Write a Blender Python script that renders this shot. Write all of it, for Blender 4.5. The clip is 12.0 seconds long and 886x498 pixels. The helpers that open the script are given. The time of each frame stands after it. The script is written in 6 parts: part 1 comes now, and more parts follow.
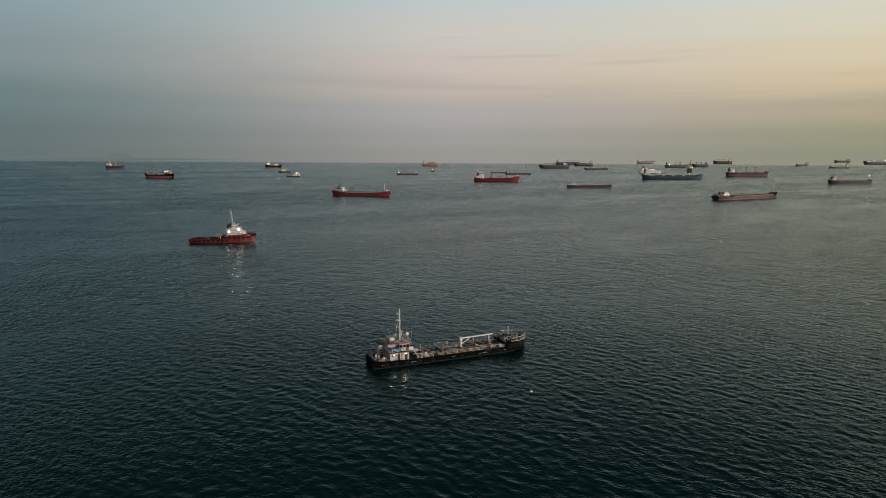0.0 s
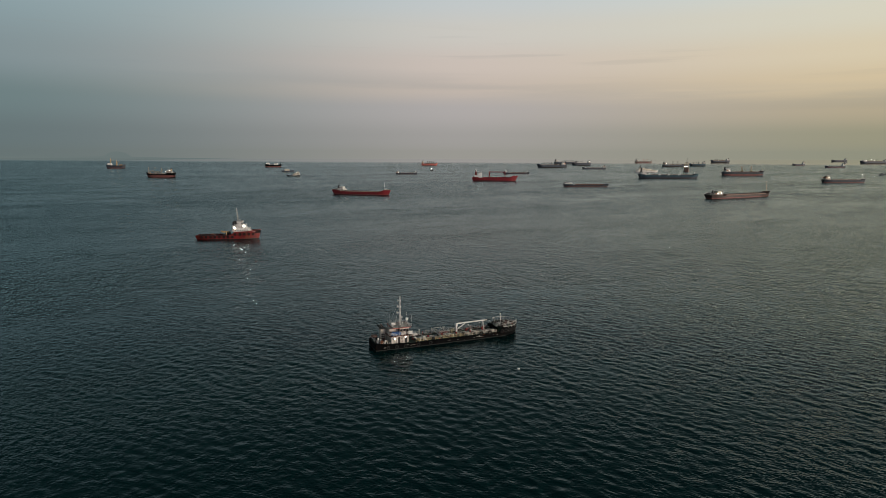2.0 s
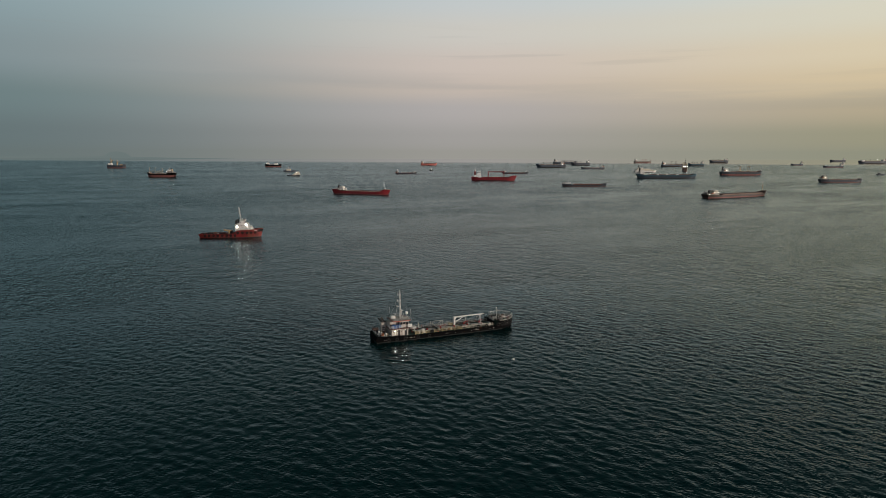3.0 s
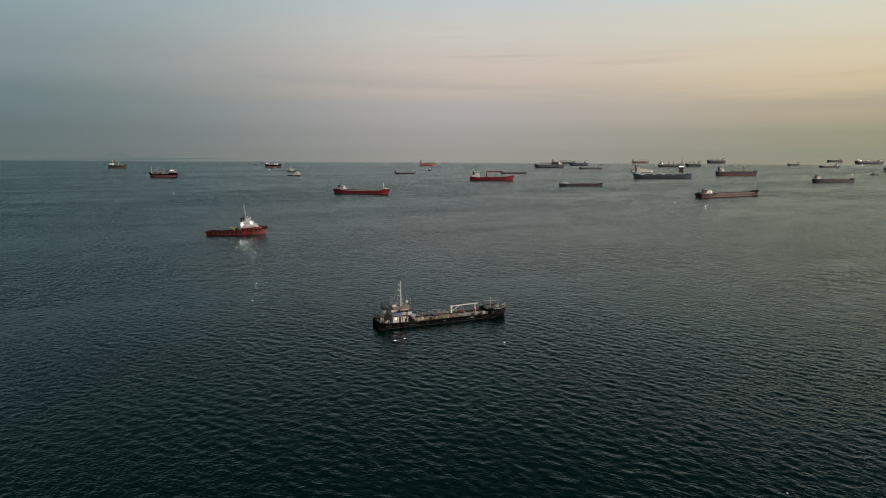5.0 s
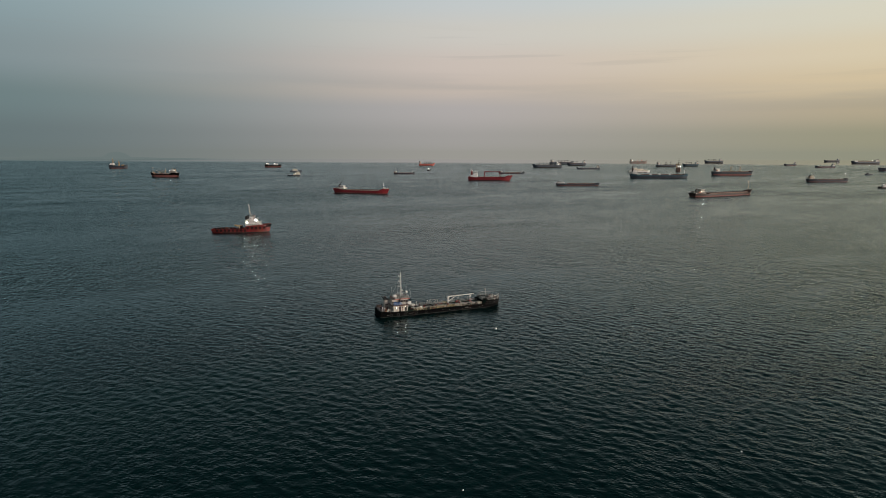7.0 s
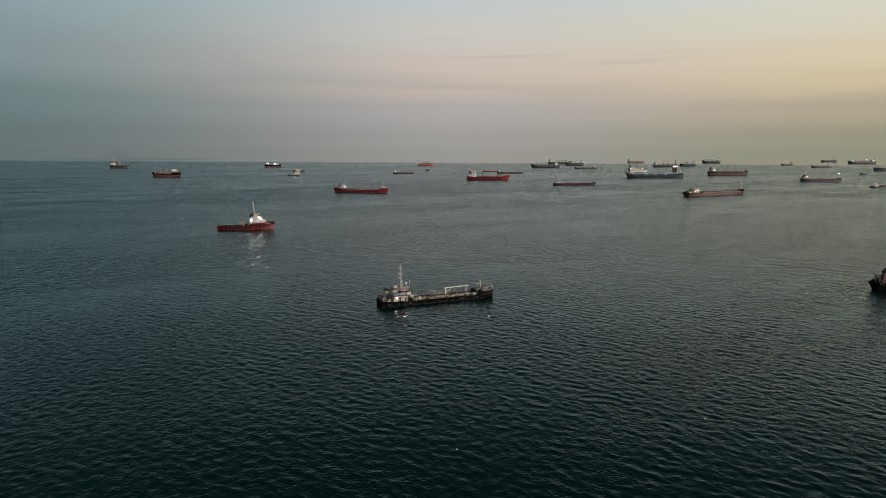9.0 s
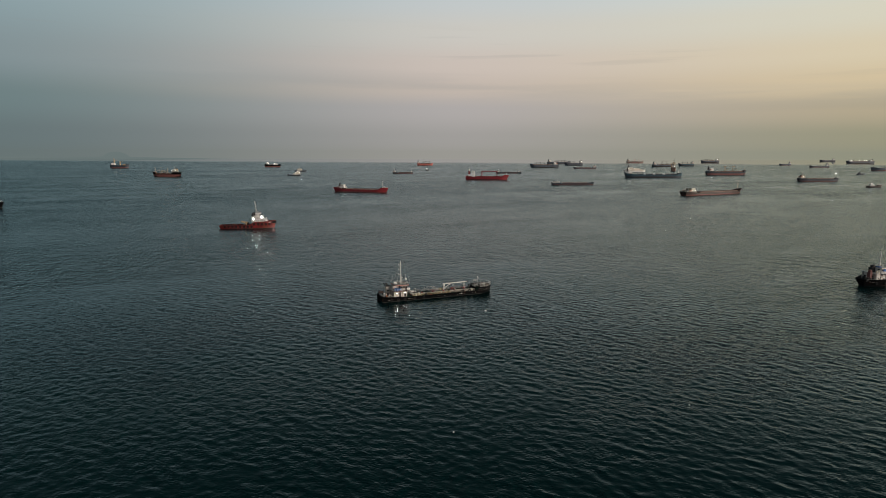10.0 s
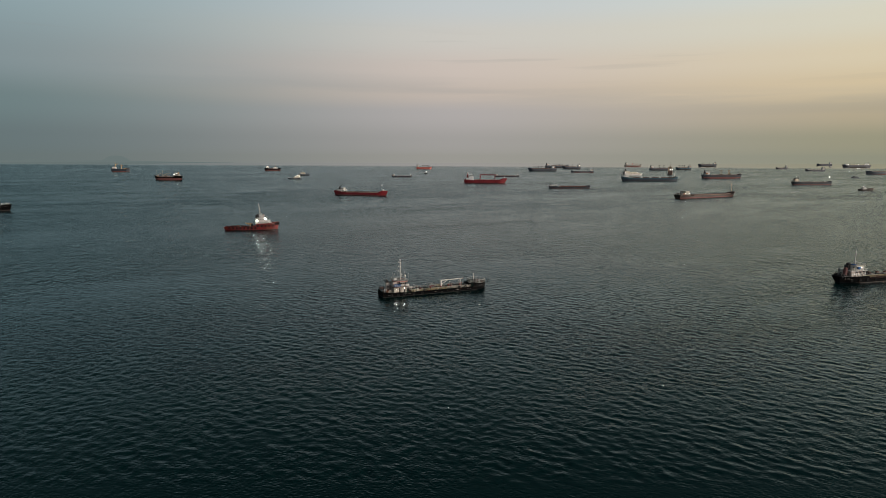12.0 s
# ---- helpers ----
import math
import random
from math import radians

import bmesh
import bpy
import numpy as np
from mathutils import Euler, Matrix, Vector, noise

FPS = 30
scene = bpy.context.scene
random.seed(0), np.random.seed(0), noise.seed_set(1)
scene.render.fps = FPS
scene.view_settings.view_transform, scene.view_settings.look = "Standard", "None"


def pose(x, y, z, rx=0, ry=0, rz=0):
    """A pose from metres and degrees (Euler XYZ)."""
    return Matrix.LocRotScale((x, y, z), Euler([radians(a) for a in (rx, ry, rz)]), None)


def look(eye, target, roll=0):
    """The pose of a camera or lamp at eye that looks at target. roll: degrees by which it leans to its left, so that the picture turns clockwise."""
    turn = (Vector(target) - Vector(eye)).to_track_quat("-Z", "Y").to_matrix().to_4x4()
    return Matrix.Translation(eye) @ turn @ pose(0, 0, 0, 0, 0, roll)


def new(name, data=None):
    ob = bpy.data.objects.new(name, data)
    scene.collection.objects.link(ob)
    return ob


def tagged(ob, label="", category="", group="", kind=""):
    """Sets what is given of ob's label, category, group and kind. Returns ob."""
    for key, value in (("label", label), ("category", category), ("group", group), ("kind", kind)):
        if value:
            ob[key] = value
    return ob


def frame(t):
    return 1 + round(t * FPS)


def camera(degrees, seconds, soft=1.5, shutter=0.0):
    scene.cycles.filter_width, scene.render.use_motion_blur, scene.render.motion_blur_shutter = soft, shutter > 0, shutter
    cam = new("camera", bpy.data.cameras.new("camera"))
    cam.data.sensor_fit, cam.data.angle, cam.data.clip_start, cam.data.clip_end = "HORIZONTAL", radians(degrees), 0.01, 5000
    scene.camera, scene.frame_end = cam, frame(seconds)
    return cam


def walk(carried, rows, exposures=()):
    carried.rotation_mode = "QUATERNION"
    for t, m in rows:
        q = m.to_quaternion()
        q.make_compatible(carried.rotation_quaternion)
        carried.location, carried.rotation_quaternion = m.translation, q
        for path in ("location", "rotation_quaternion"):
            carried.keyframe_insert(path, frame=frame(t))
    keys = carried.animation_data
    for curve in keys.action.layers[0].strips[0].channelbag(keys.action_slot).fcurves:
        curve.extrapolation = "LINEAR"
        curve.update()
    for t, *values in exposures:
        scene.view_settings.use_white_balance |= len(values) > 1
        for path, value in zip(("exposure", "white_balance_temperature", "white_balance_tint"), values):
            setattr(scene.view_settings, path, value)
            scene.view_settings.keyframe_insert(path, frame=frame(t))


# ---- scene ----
# ---- camera ----
cam = camera(70, 12.0, soft=0.6)
LEAN = 0.148


def drone(x, y, z, tilt, turn):
    """The camera at x, y, z, tilted down and turned to the right by degrees."""
    return pose(x, y, z, 90 - tilt, 0, -turn) @ pose(0, 0, 0, 0, 0, LEAN)


PATH = [
    (0.0, drone(0.0, 0.0, 56.66, 8.763, 0.0)),
    (0.5, drone(0.19, -3.71, 56.66, 8.774, 0.022)),
    (1.0, drone(0.34, -7.41, 56.66, 8.785, 0.045)),
    (1.5, drone(0.5, -11.12, 56.67, 8.793, 0.067)),
    (2.0, drone(0.64, -14.84, 56.67, 8.8, 0.09)),
    (2.5, drone(0.81, -18.58, 56.68, 8.803, 0.111)),
    (3.0, drone(0.99, -22.32, 56.68, 8.803, 0.134)),
    (5.0, drone(1.46, -37.23, 56.7, 8.79, 0.222)),
    (6.0, drone(1.71, -44.65, 56.7, 8.777, 0.27)),
    (7.0, drone(1.97, -52.07, 56.71, 8.767, 0.32)),
    (9.0, drone(2.45, -66.95, 56.73, 8.769, 0.413)),
    (10.0, drone(2.77, -74.41, 56.74, 8.778, 0.463)),
    (11.0, drone(3.06, -81.75, 56.74, 8.785, 0.509)),
    (11.5, drone(3.23, -85.41, 56.75, 8.788, 0.53)),
    (11.8, drone(3.33, -87.61, 56.75, 8.77, 0.542)),
    (11.9, drone(3.36, -88.34, 56.75, 8.72, 0.545)),
    (12.0, drone(3.39, -89.07, 56.75, 8.444, 0.548)),
]
walk(cam, PATH)

# ---- sky and sun ----
SUN_TURN, SUN_RISE = 100.0, 5.0      # degrees to the right of the heading, and above the horizon
world = bpy.data.worlds.new("evening_sky")
scene.world = world
world.use_nodes = True


def srgb(r, g, b):
    return tuple(((c / 255) / 12.92 if c <= 10 else ((c / 255 + 0.055) / 1.055) ** 2.4) for c in (r, g, b))


def ramp_node(nt, stops, mode="EASE"):
    n = nt.nodes.new("ShaderNodeValToRGB")
    n.color_ramp.interpolation = mode
    el = n.color_ramp.elements
    while len(el) < len(stops):
        el.new(0.5)
    for e, (p, c) in zip(el, stops):
        e.position, e.color = p, (*c, 1)
    return n


def build_sky():
    nt = world.node_tree
    nt.nodes.clear()
    link = nt.links.new
    co = nt.nodes.new("ShaderNodeTexCoord")
    sep = nt.nodes.new("ShaderNodeSeparateXYZ")
    link(co.outputs["Generated"], sep.inputs[0])

    def m(op, a, b=0.0, c=0.0, clamp=False):
        n = nt.nodes.new("ShaderNodeMath")
        n.operation, n.use_clamp = op, clamp
        for i, v in enumerate((a, b, c)):
            if isinstance(v, (int, float)):
                n.inputs[i].default_value = v
            else:
                link(v, n.inputs[i])
        return n.outputs[0]

    # height above the horizon, stretched so that the low sky takes most of the ramp
    up = m("POWER", m("MAXIMUM", sep.outputs[2], 0.0), 0.5)
    cool = ramp_node(nt, SKY_COOL)
    mid = ramp_node(nt, SKY_MID)
    warm = ramp_node(nt, SKY_WARM)
    for r in (cool, mid, warm):
        link(up, r.inputs[0])
    # how far round towards the sunset, 0 away from it and 1 at it
    flat = m("SQRT", m("ADD", m("MULTIPLY", sep.outputs[0], sep.outputs[0]), m("MULTIPLY", sep.outputs[1], sep.outputs[1])))
    toward = m("DIVIDE", m("ADD", m("MULTIPLY", sep.outputs[0], math.sin(radians(SUN_TURN))),
                           m("MULTIPLY", sep.outputs[1], math.cos(radians(SUN_TURN)))), m("MAXIMUM", flat, 0.05))
    # thin streaks of cloud, drawn out along the horizon
    def streaks(scale, squash, detail, lo, hi):
        mp = nt.nodes.new("ShaderNodeMapping")
        mp.inputs["Scale"].default_value = (1.0, 1.0, squash)
        mp.inputs["Rotation"].default_value = (0, radians(2.4), 0)
        link(co.outputs["Generated"], mp.inputs[0])
        ns = nt.nodes.new("ShaderNodeTexNoise")
        ns.inputs["Scale"].default_value = scale
        ns.inputs["Detail"].default_value = detail
        link(mp.outputs[0], ns.inputs["Vector"])
        r = nt.nodes.new("ShaderNodeMapRange")
        r.interpolation_type = "SMOOTHSTEP"
        r.inputs["From Min"].default_value, r.inputs["From Max"].default_value = lo, hi
        link(ns.outputs[0], r.inputs[0])
        return r.outputs[0]

    # a bank of haze whose top edge falls a little towards the sunset
    edge = m("ADD", m("SUBTRACT", sep.outputs[2], 0.097), m("MULTIPLY", m("DIVIDE", sep.outputs[0], m("MAXIMUM", flat, 0.05)), 0.045))
    band = m("SUBTRACT", 1.0, m("MULTIPLY", m("ABSOLUTE", edge), 42.0), clamp=True)
    high = m("SUBTRACT", 1.0, m("MULTIPLY", m("ABSOLUTE", m("SUBTRACT", edge, 0.052)), 24.0), clamp=True)
    f1 = nt.nodes.new("ShaderNodeMapRange")
    f1.inputs["From Min"].default_value, f1.inputs["From Max"].default_value = -0.76, -0.10
    f1.interpolation_type = "SMOOTHSTEP"
    link(toward, f1.inputs[0])
    f2 = nt.nodes.new("ShaderNodeMapRange")
    f2.inputs["From Min"].default_value, f2.inputs["From Max"].default_value = -0.20, 0.55
    f2.interpolation_type = "SMOOTHSTEP"
    link(toward, f2.inputs[0])

    def mix(fac, a, b, kind="MIX"):
        n = nt.nodes.new("ShaderNodeMix")
        n.data_type, n.blend_type = "RGBA", kind
        for i, v in ((0, fac), (6, a), (7, b)):
            if isinstance(v, (int, float)):
                n.inputs[i].default_value = v
            elif isinstance(v, tuple):
                n.inputs[i].default_value = (*v, 1)
            else:
                link(v, n.inputs[i])
        return n.outputs[2]

    sky = mix(f2.outputs[0], mix(f1.outputs[0], cool.outputs[0], mid.outputs[0]), warm.outputs[0])
    # the pale pink sky over the shoulder, opposite the view
    f3 = nt.nodes.new("ShaderNodeMapRange")
    f3.inputs["From Min"].default_value, f3.inputs["From Max"].default_value = 0.05, 0.7
    f3.interpolation_type = "SMOOTHSTEP"
    link(m("MULTIPLY", sep.outputs[1], -1.0), f3.inputs[0])
    back = ramp_node(nt, SKY_BACK)
    link(up, back.inputs[0])
    sky = mix(f3.outputs[0], sky, back.outputs[0])
    sky = mix(m("MULTIPLY", m("MULTIPLY", band, streaks(3.4, 16.0, 4, 0.40, 0.62)), 0.17), sky, srgb(128, 141, 146))
    sky = mix(m("MULTIPLY", m("MULTIPLY", high, streaks(3.6, 26.0, 3, 0.60, 0.72)), 0.16), sky, srgb(140, 144, 142))
    bg = nt.nodes.new("ShaderNodeBackground")
    link(sky, bg.inputs[0])
    bg.inputs[1].default_value = 1.0
    out = nt.nodes.new("ShaderNodeOutputWorld")
    link(bg.outputs[0], out.inputs[0])


# stops: square root of the height above the horizon (0 level, 0.47 the picture's top edge)
SKY_COOL = [(0.0, srgb(101, 114, 114)), (0.16, srgb(101, 116, 118)), (0.27, srgb(108, 127, 129)), (0.35, srgb(128, 144, 148)),
            (0.47, srgb(139, 161, 167)), (0.56, srgb(108, 132, 138)), (0.66, srgb(62, 85, 89)), (0.80, srgb(40, 62, 66)), (1.0, srgb(32, 52, 56))]
SKY_MID = [(0.0, srgb(153, 151, 145)), (0.15, srgb(160, 157, 154)), (0.255, srgb(174, 169, 167)), (0.305, srgb(193, 181, 171)), (0.36, srgb(202, 190, 181)),
           (0.42, srgb(202, 199, 192)), (0.47, srgb(194, 200, 201)), (0.55, srgb(148, 163, 166)), (0.66, srgb(70, 91, 92)), (0.80, srgb(40, 62, 66)), (1.0, srgb(32, 52, 56))]
SKY_WARM = [(0.0, srgb(142, 143, 123)), (0.15, srgb(152, 149, 124)), (0.24, srgb(179, 166, 138)), (0.305, srgb(211, 193, 158)), (0.36, srgb(216, 203, 173)),
            (0.42, srgb(215, 211, 191)), (0.47, srgb(211, 216, 208)), (0.55, srgb(162, 173, 167)), (0.66, srgb(70, 91, 92)), (0.80, srgb(40, 62, 66)), (1.0, srgb(32, 52, 56))]
SKY_BACK = [(0.0, srgb(152, 143, 144)), (0.3, srgb(179, 163, 161)), (0.5, srgb(160, 159, 165)), (0.75, srgb(93, 110, 121)), (1.0, srgb(47, 71, 82))]
build_sky()

sun = new("sun", bpy.data.lights.new("sun", "SUN"))
sun.data.energy, sun.data.angle, sun.data.color = 2.6, radians(14), (1.0, 0.88, 0.76)
sun.matrix_world = look((0, 0, 0), (-math.sin(radians(SUN_TURN + 16)), -math.cos(radians(SUN_TURN + 16)), -math.tan(radians(SUN_RISE))))
scene.view_settings.exposure = 0.0


# ---- materials ----
def material(name, base, rough=0.6, metal=0.0, vary=0.25, scale=1.5, rust=0.0, bump=0.15, streak=1.0):
    """A painted or bare surface: two scales of tone, stains that run down, rust blooms and fine relief. base is linear."""
    mat = bpy.data.materials.new(name)
    mat.use_nodes = True
    nt = mat.node_tree
    b = nt.nodes["Principled BSDF"]
    link = nt.links.new
    co = nt.nodes.new("ShaderNodeTexCoord")
    info = nt.nodes.new("ShaderNodeObjectInfo")
    mp = nt.nodes.new("ShaderNodeMapping")
    mp.inputs["Scale"].default_value = (1, 1, 1 / streak)
    add = nt.nodes.new("ShaderNodeVectorMath")
    add.operation = "ADD"
    link(co.outputs["Object"], add.inputs[0])
    link(info.outputs["Random"], add.inputs[1])
    link(add.outputs[0], mp.inputs[0])

    def noise_tex(s, d):
        n = nt.nodes.new("ShaderNodeTexNoise")
        n.inputs["Scale"].default_value, n.inputs["Detail"].default_value = s, d
        link(mp.outputs[0], n.inputs["Vector"])
        return n.outputs[0]

    big, fine = noise_tex(scale, 5), noise_tex(scale * 9, 3)
    lo, hi = [max(c * (1 - vary), 0) for c in base], [min(c * (1 + vary), 1) for c in base]
    r1 = ramp_node(nt, [(0.3, lo), (0.7, hi)], "LINEAR")
    link(big, r1.inputs[0])
    r2 = ramp_node(nt, [(0.25, (1 - vary * 0.7,) * 3), (0.6, (1, 1, 1))], "LINEAR")
    link(fine, r2.inputs[0])
    mul = nt.nodes.new("ShaderNodeMix")
    mul.data_type, mul.blend_type = "RGBA", "MULTIPLY"
    mul.inputs[0].default_value = 1.0
    link(r1.outputs[0], mul.inputs[6])
    link(r2.outputs[0], mul.inputs[7])
    col = mul.outputs[2]
    if rust:
        spots = noise_tex(scale * 2.3, 6)
        r3 = ramp_node(nt, [(0.66 - 0.22 * rust, (0, 0, 0)), (0.74 - 0.16 * rust, (1, 1, 1))], "LINEAR")
        link(spots, r3.inputs[0])
        mr = nt.nodes.new("ShaderNodeMix")
        mr.data_type = "RGBA"
        link(r3.outputs[0], mr.inputs[0])
        link(col, mr.inputs[6])
        mr.inputs[7].default_value = (0.11, 0.042, 0.02, 1)
        col = mr.outputs[2]
    link(col, b.inputs["Base Color"])
    rr = nt.nodes.new("ShaderNodeMapRange")
    rr.inputs["To Min"].default_value, rr.inputs["To Max"].default_value = max(rough - 0.12, 0.05), min(rough + 0.15, 1)
    link(fine, rr.inputs[0])
    link(rr.outputs[0], b.inputs["Roughness"])
    b.inputs["Metallic"].default_value = metal
    bp = nt.nodes.new("ShaderNodeBump")
    bp.inputs["Strength"].default_value, bp.inputs["Distance"].default_value = bump, 0.03
    link(fine, bp.inputs["Height"])
    link(bp.outputs[0], b.inputs["Normal"])
    return mat


def glowing(name, colour, power):
    mat = bpy.data.materials.new(name)
    mat.use_nodes = True
    b = mat.node_tree.nodes["Principled BSDF"]
    b.inputs["Emission Color"].default_value = (*colour, 1)
    b.inputs["Emission Strength"].default_value = power
    return mat


def water_material():
    mat = bpy.data.materials.new("sea_water")
    mat.use_nodes = True
    nt = mat.node_tree
    link = nt.links.new
    b = nt.nodes["Principled BSDF"]
    co = nt.nodes.new("ShaderNodeTexCoord")

    def m(op, a, bb=0.0, clamp=False):
        n = nt.nodes.new("ShaderNodeMath")
        n.operation, n.use_clamp = op, clamp
        for i, v in enumerate((a, bb)):
            if isinstance(v, (int, float)):
                n.inputs[i].default_value = v
            else:
                link(v, n.inputs[i])
        return n.outputs[0]

    def shifted(dx, dy):
        n = nt.nodes.new("ShaderNodeVectorMath")
        n.operation = "ADD"
        link(co.outputs["Object"], n.inputs[0])
        n.inputs[1].default_value = (dx, dy, 0)
        return n.outputs[0]

    def waves(at, scale, detail, turn, stretch):
        mp = nt.nodes.new("ShaderNodeMapping")
        mp.vector_type = "TEXTURE"
        mp.inputs["Rotation"].default_value = (0, 0, radians(turn))
        mp.inputs["Scale"].default_value = (stretch, 1, 1)
        link(at, mp.inputs[0])
        n = nt.nodes.new("ShaderNodeTexNoise")
        n.noise_dimensions = "2D"
        n.inputs["Scale"].default_value, n.inputs["Detail"].default_value = scale, detail
        link(mp.outputs[0], n.inputs["Vector"])
        return n.outputs[0]

    def ridge(v):
        return m("SUBTRACT", 1.0, m("ABSOLUTE", m("SUBTRACT", m("MULTIPLY", v, 2.0), 1.0)))

    def height(at, trains):
        total = None
        for scale, detail, turn, stretch, amp, sharp in trains:
            v = waves(at, scale, detail, turn, stretch)
            v = m("MULTIPLY", ridge(v) if sharp else v, amp)
            total = v if total is None else m("ADD", total, v)
        return total

    def span(v, lo, hi, a, z, soft=False):
        n = nt.nodes.new("ShaderNodeMapRange")
        n.interpolation_type = "SMOOTHSTEP" if soft else "LINEAR"
        for i, q in enumerate((lo, hi, a, z)):
            n.inputs[i + 1].default_value = q
        link(v, n.inputs[0])
        return n.outputs[0]

    sep = nt.nodes.new("ShaderNodeSeparateXYZ")
    link(co.outputs["Object"], sep.inputs[0])
    # where the swell is in the mesh itself, the shading carries the ripples alone
    meshed = m("MULTIPLY", span(m("ABSOLUTE", sep.outputs[0]), SWELL_X[0], SWELL_X[1], 1, 0), span(sep.outputs[1], SWELL_Y[0], SWELL_Y[1], 1, 0))

    # the slope of the wave field, taken over a hand's breadth, so that it holds at any distance
    step = 0.14

    def slopes(trains):
        here = height(co.outputs["Object"], trains)
        return [m("DIVIDE", m("SUBTRACT", here, height(shifted(dx, dy), trains)), step) for dx, dy in ((step, 0), (0, step))]

    rip, swl = slopes(RIPPLES), slopes(SWELL)
    far_off = m("SUBTRACT", 1.0, meshed)
    ripple = span(sep.outputs[1], 20.0, 300.0, RIPPLE_NEAR, RIPPLE_FAR)
    sx, sy = (m("ADD", m("MULTIPLY", r_, ripple), m("MULTIPLY", s_, far_off)) for r_, s_ in zip(rip, swl))
    # wind lanes and slicks: long bands and broad patches where the ripples lie down or rise
    lane = span(waves(co.outputs["Object"], 0.0085, 3, 32, 7.0), 0.40, 0.60, LANES[0], LANES[1], True)
    patch = waves(co.outputs["Object"], 0.034, 3, 25, 2.6)
    gust = waves(co.outputs["Object"], 0.09, 2, 15, 1.8)
    puff = waves(co.outputs["Object"], 0.26, 2, -30, 1.0)
    lanes = nt.nodes.new("ShaderNodeMapRange")
    lanes.inputs["From Min"].default_value, lanes.inputs["From Max"].default_value = 0.37, 0.63
    lanes.inputs["To Min"].default_value, lanes.inputs["To Max"].default_value = 0.35, 1.75
    link(m("ADD", m("MULTIPLY", patch, 0.3), m("ADD", m("MULTIPLY", gust, 0.25), m("MULTIPLY", puff, 0.45))), lanes.inputs[0])
    # slicks left by passing ships: drawn-out bands of smoother water with wavering edges
    waver = m("MULTIPLY", m("SUBTRACT", waves(co.outputs["Object"], 0.02, 3, 30, 1.0), 0.5), 70.0)
    for x0, y0, x1, y1, wide, depth in SLICKS:
        run = math.hypot(x1 - x0, y1 - y0)
        ux, uy = (x1 - x0) / run, (y1 - y0) / run
        px, py = m("SUBTRACT", sep.outputs[0], x0), m("SUBTRACT", sep.outputs[1], y0)
        along = m("ADD", m("MULTIPLY", px, ux), m("MULTIPLY", py, uy))
        across = m("ADD", m("SUBTRACT", m("MULTIPLY", py, ux), m("MULTIPLY", px, uy)), waver)
        mask = m("MULTIPLY", span(m("ABSOLUTE", across), 0.0, wide, 1, 0, True),
                 span(m("ABSOLUTE", m("SUBTRACT", along, run / 2)), run * 0.3, run * 0.5, depth, 0, True))
        lane = m("MULTIPLY", lane, m("SUBTRACT", 1.0, mask))
    # stands in for haze: far out the water flattens to mirror the low sky
    clear_of_haze = nt.nodes.new("ShaderNodeMapRange")
    clear_of_haze.inputs["From Min"].default_value, clear_of_haze.inputs["From Max"].default_value = HAZE_FROM, HAZE_FROM + 450
    clear_of_haze.inputs["To Min"].default_value, clear_of_haze.inputs["To Max"].default_value = 1.0, 0.0
    link(m("ADD", sep.outputs[1], m("MULTIPLY", sep.outputs[0], 0.16)), clear_of_haze.inputs[0])
    k = m("MULTIPLY", m("MULTIPLY", lanes.outputs[0], clear_of_haze.outputs[0]), lane)
    vec = nt.nodes.new("ShaderNodeCombineXYZ")
    link(m("MULTIPLY", sx, k), vec.inputs[0])
    # farther out only the faces of the waves that lean this way show over the crests before them
    lean = nt.nodes.new("ShaderNodeMapRange")
    lean.inputs["From Min"].default_value, lean.inputs["From Max"].default_value = 40.0, 620.0
    lean.inputs["To Min"].default_value, lean.inputs["To Max"].default_value = 0.3, 0.85
    link(sep.outputs[1], lean.inputs[0])
    face = m("MULTIPLY", m("ABSOLUTE", sy), -WAVE_FACE)
    both = m("ADD", m("MULTIPLY", sy, m("SUBTRACT", 1.0, m("MULTIPLY", lean.outputs[0], 0.5))), m("MULTIPLY", face, lean.outputs[0]))
    link(m("MULTIPLY", both, k), vec.inputs[1])
    geo = nt.nodes.new("ShaderNodeNewGeometry")
    add = nt.nodes.new("ShaderNodeVectorMath")
    add.operation = "ADD"
    link(geo.outputs["Normal"], add.inputs[0])
    link(vec.outputs[0], add.inputs[1])
    unit = nt.nodes.new("ShaderNodeVectorMath")
    unit.operation = "NORMALIZE"
    link(add.outputs[0], unit.inputs[0])
    r = nt.nodes.new("ShaderNodeMapRange")
    r.inputs["To Min"].default_value, r.inputs["To Max"].default_value = 0.02, WATER_ROUGH
    link(clear_of_haze.outputs[0], r.inputs[0])
    # the green-blue light from within the water, under a reflection coloured slightly darker and cooler
    nt.nodes.remove(b)
    deep = nt.nodes.new("ShaderNodeBsdfDiffuse")
    deep.inputs["Color"].default_value = (0.0003, 0.0200, 0.0198, 1)
    gloss = nt.nodes.new("ShaderNodeBsdfGlossy")
    # the tint fades to white far out, so the mirrored sky passes for haze
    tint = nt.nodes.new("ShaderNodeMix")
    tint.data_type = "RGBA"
    link(clear_of_haze.outputs[0], tint.inputs[0])
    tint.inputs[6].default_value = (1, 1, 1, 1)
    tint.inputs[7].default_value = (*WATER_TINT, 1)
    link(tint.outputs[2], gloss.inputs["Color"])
    link(r.outputs[0], gloss.inputs["Roughness"])
    fres = nt.nodes.new("ShaderNodeFresnel")
    fres.inputs["IOR"].default_value = 1.333
    mixer = nt.nodes.new("ShaderNodeMixShader")
    for n in (gloss, fres):
        link(unit.outputs[0], n.inputs["Normal"])
    link(fres.outputs[0], mixer.inputs[0])
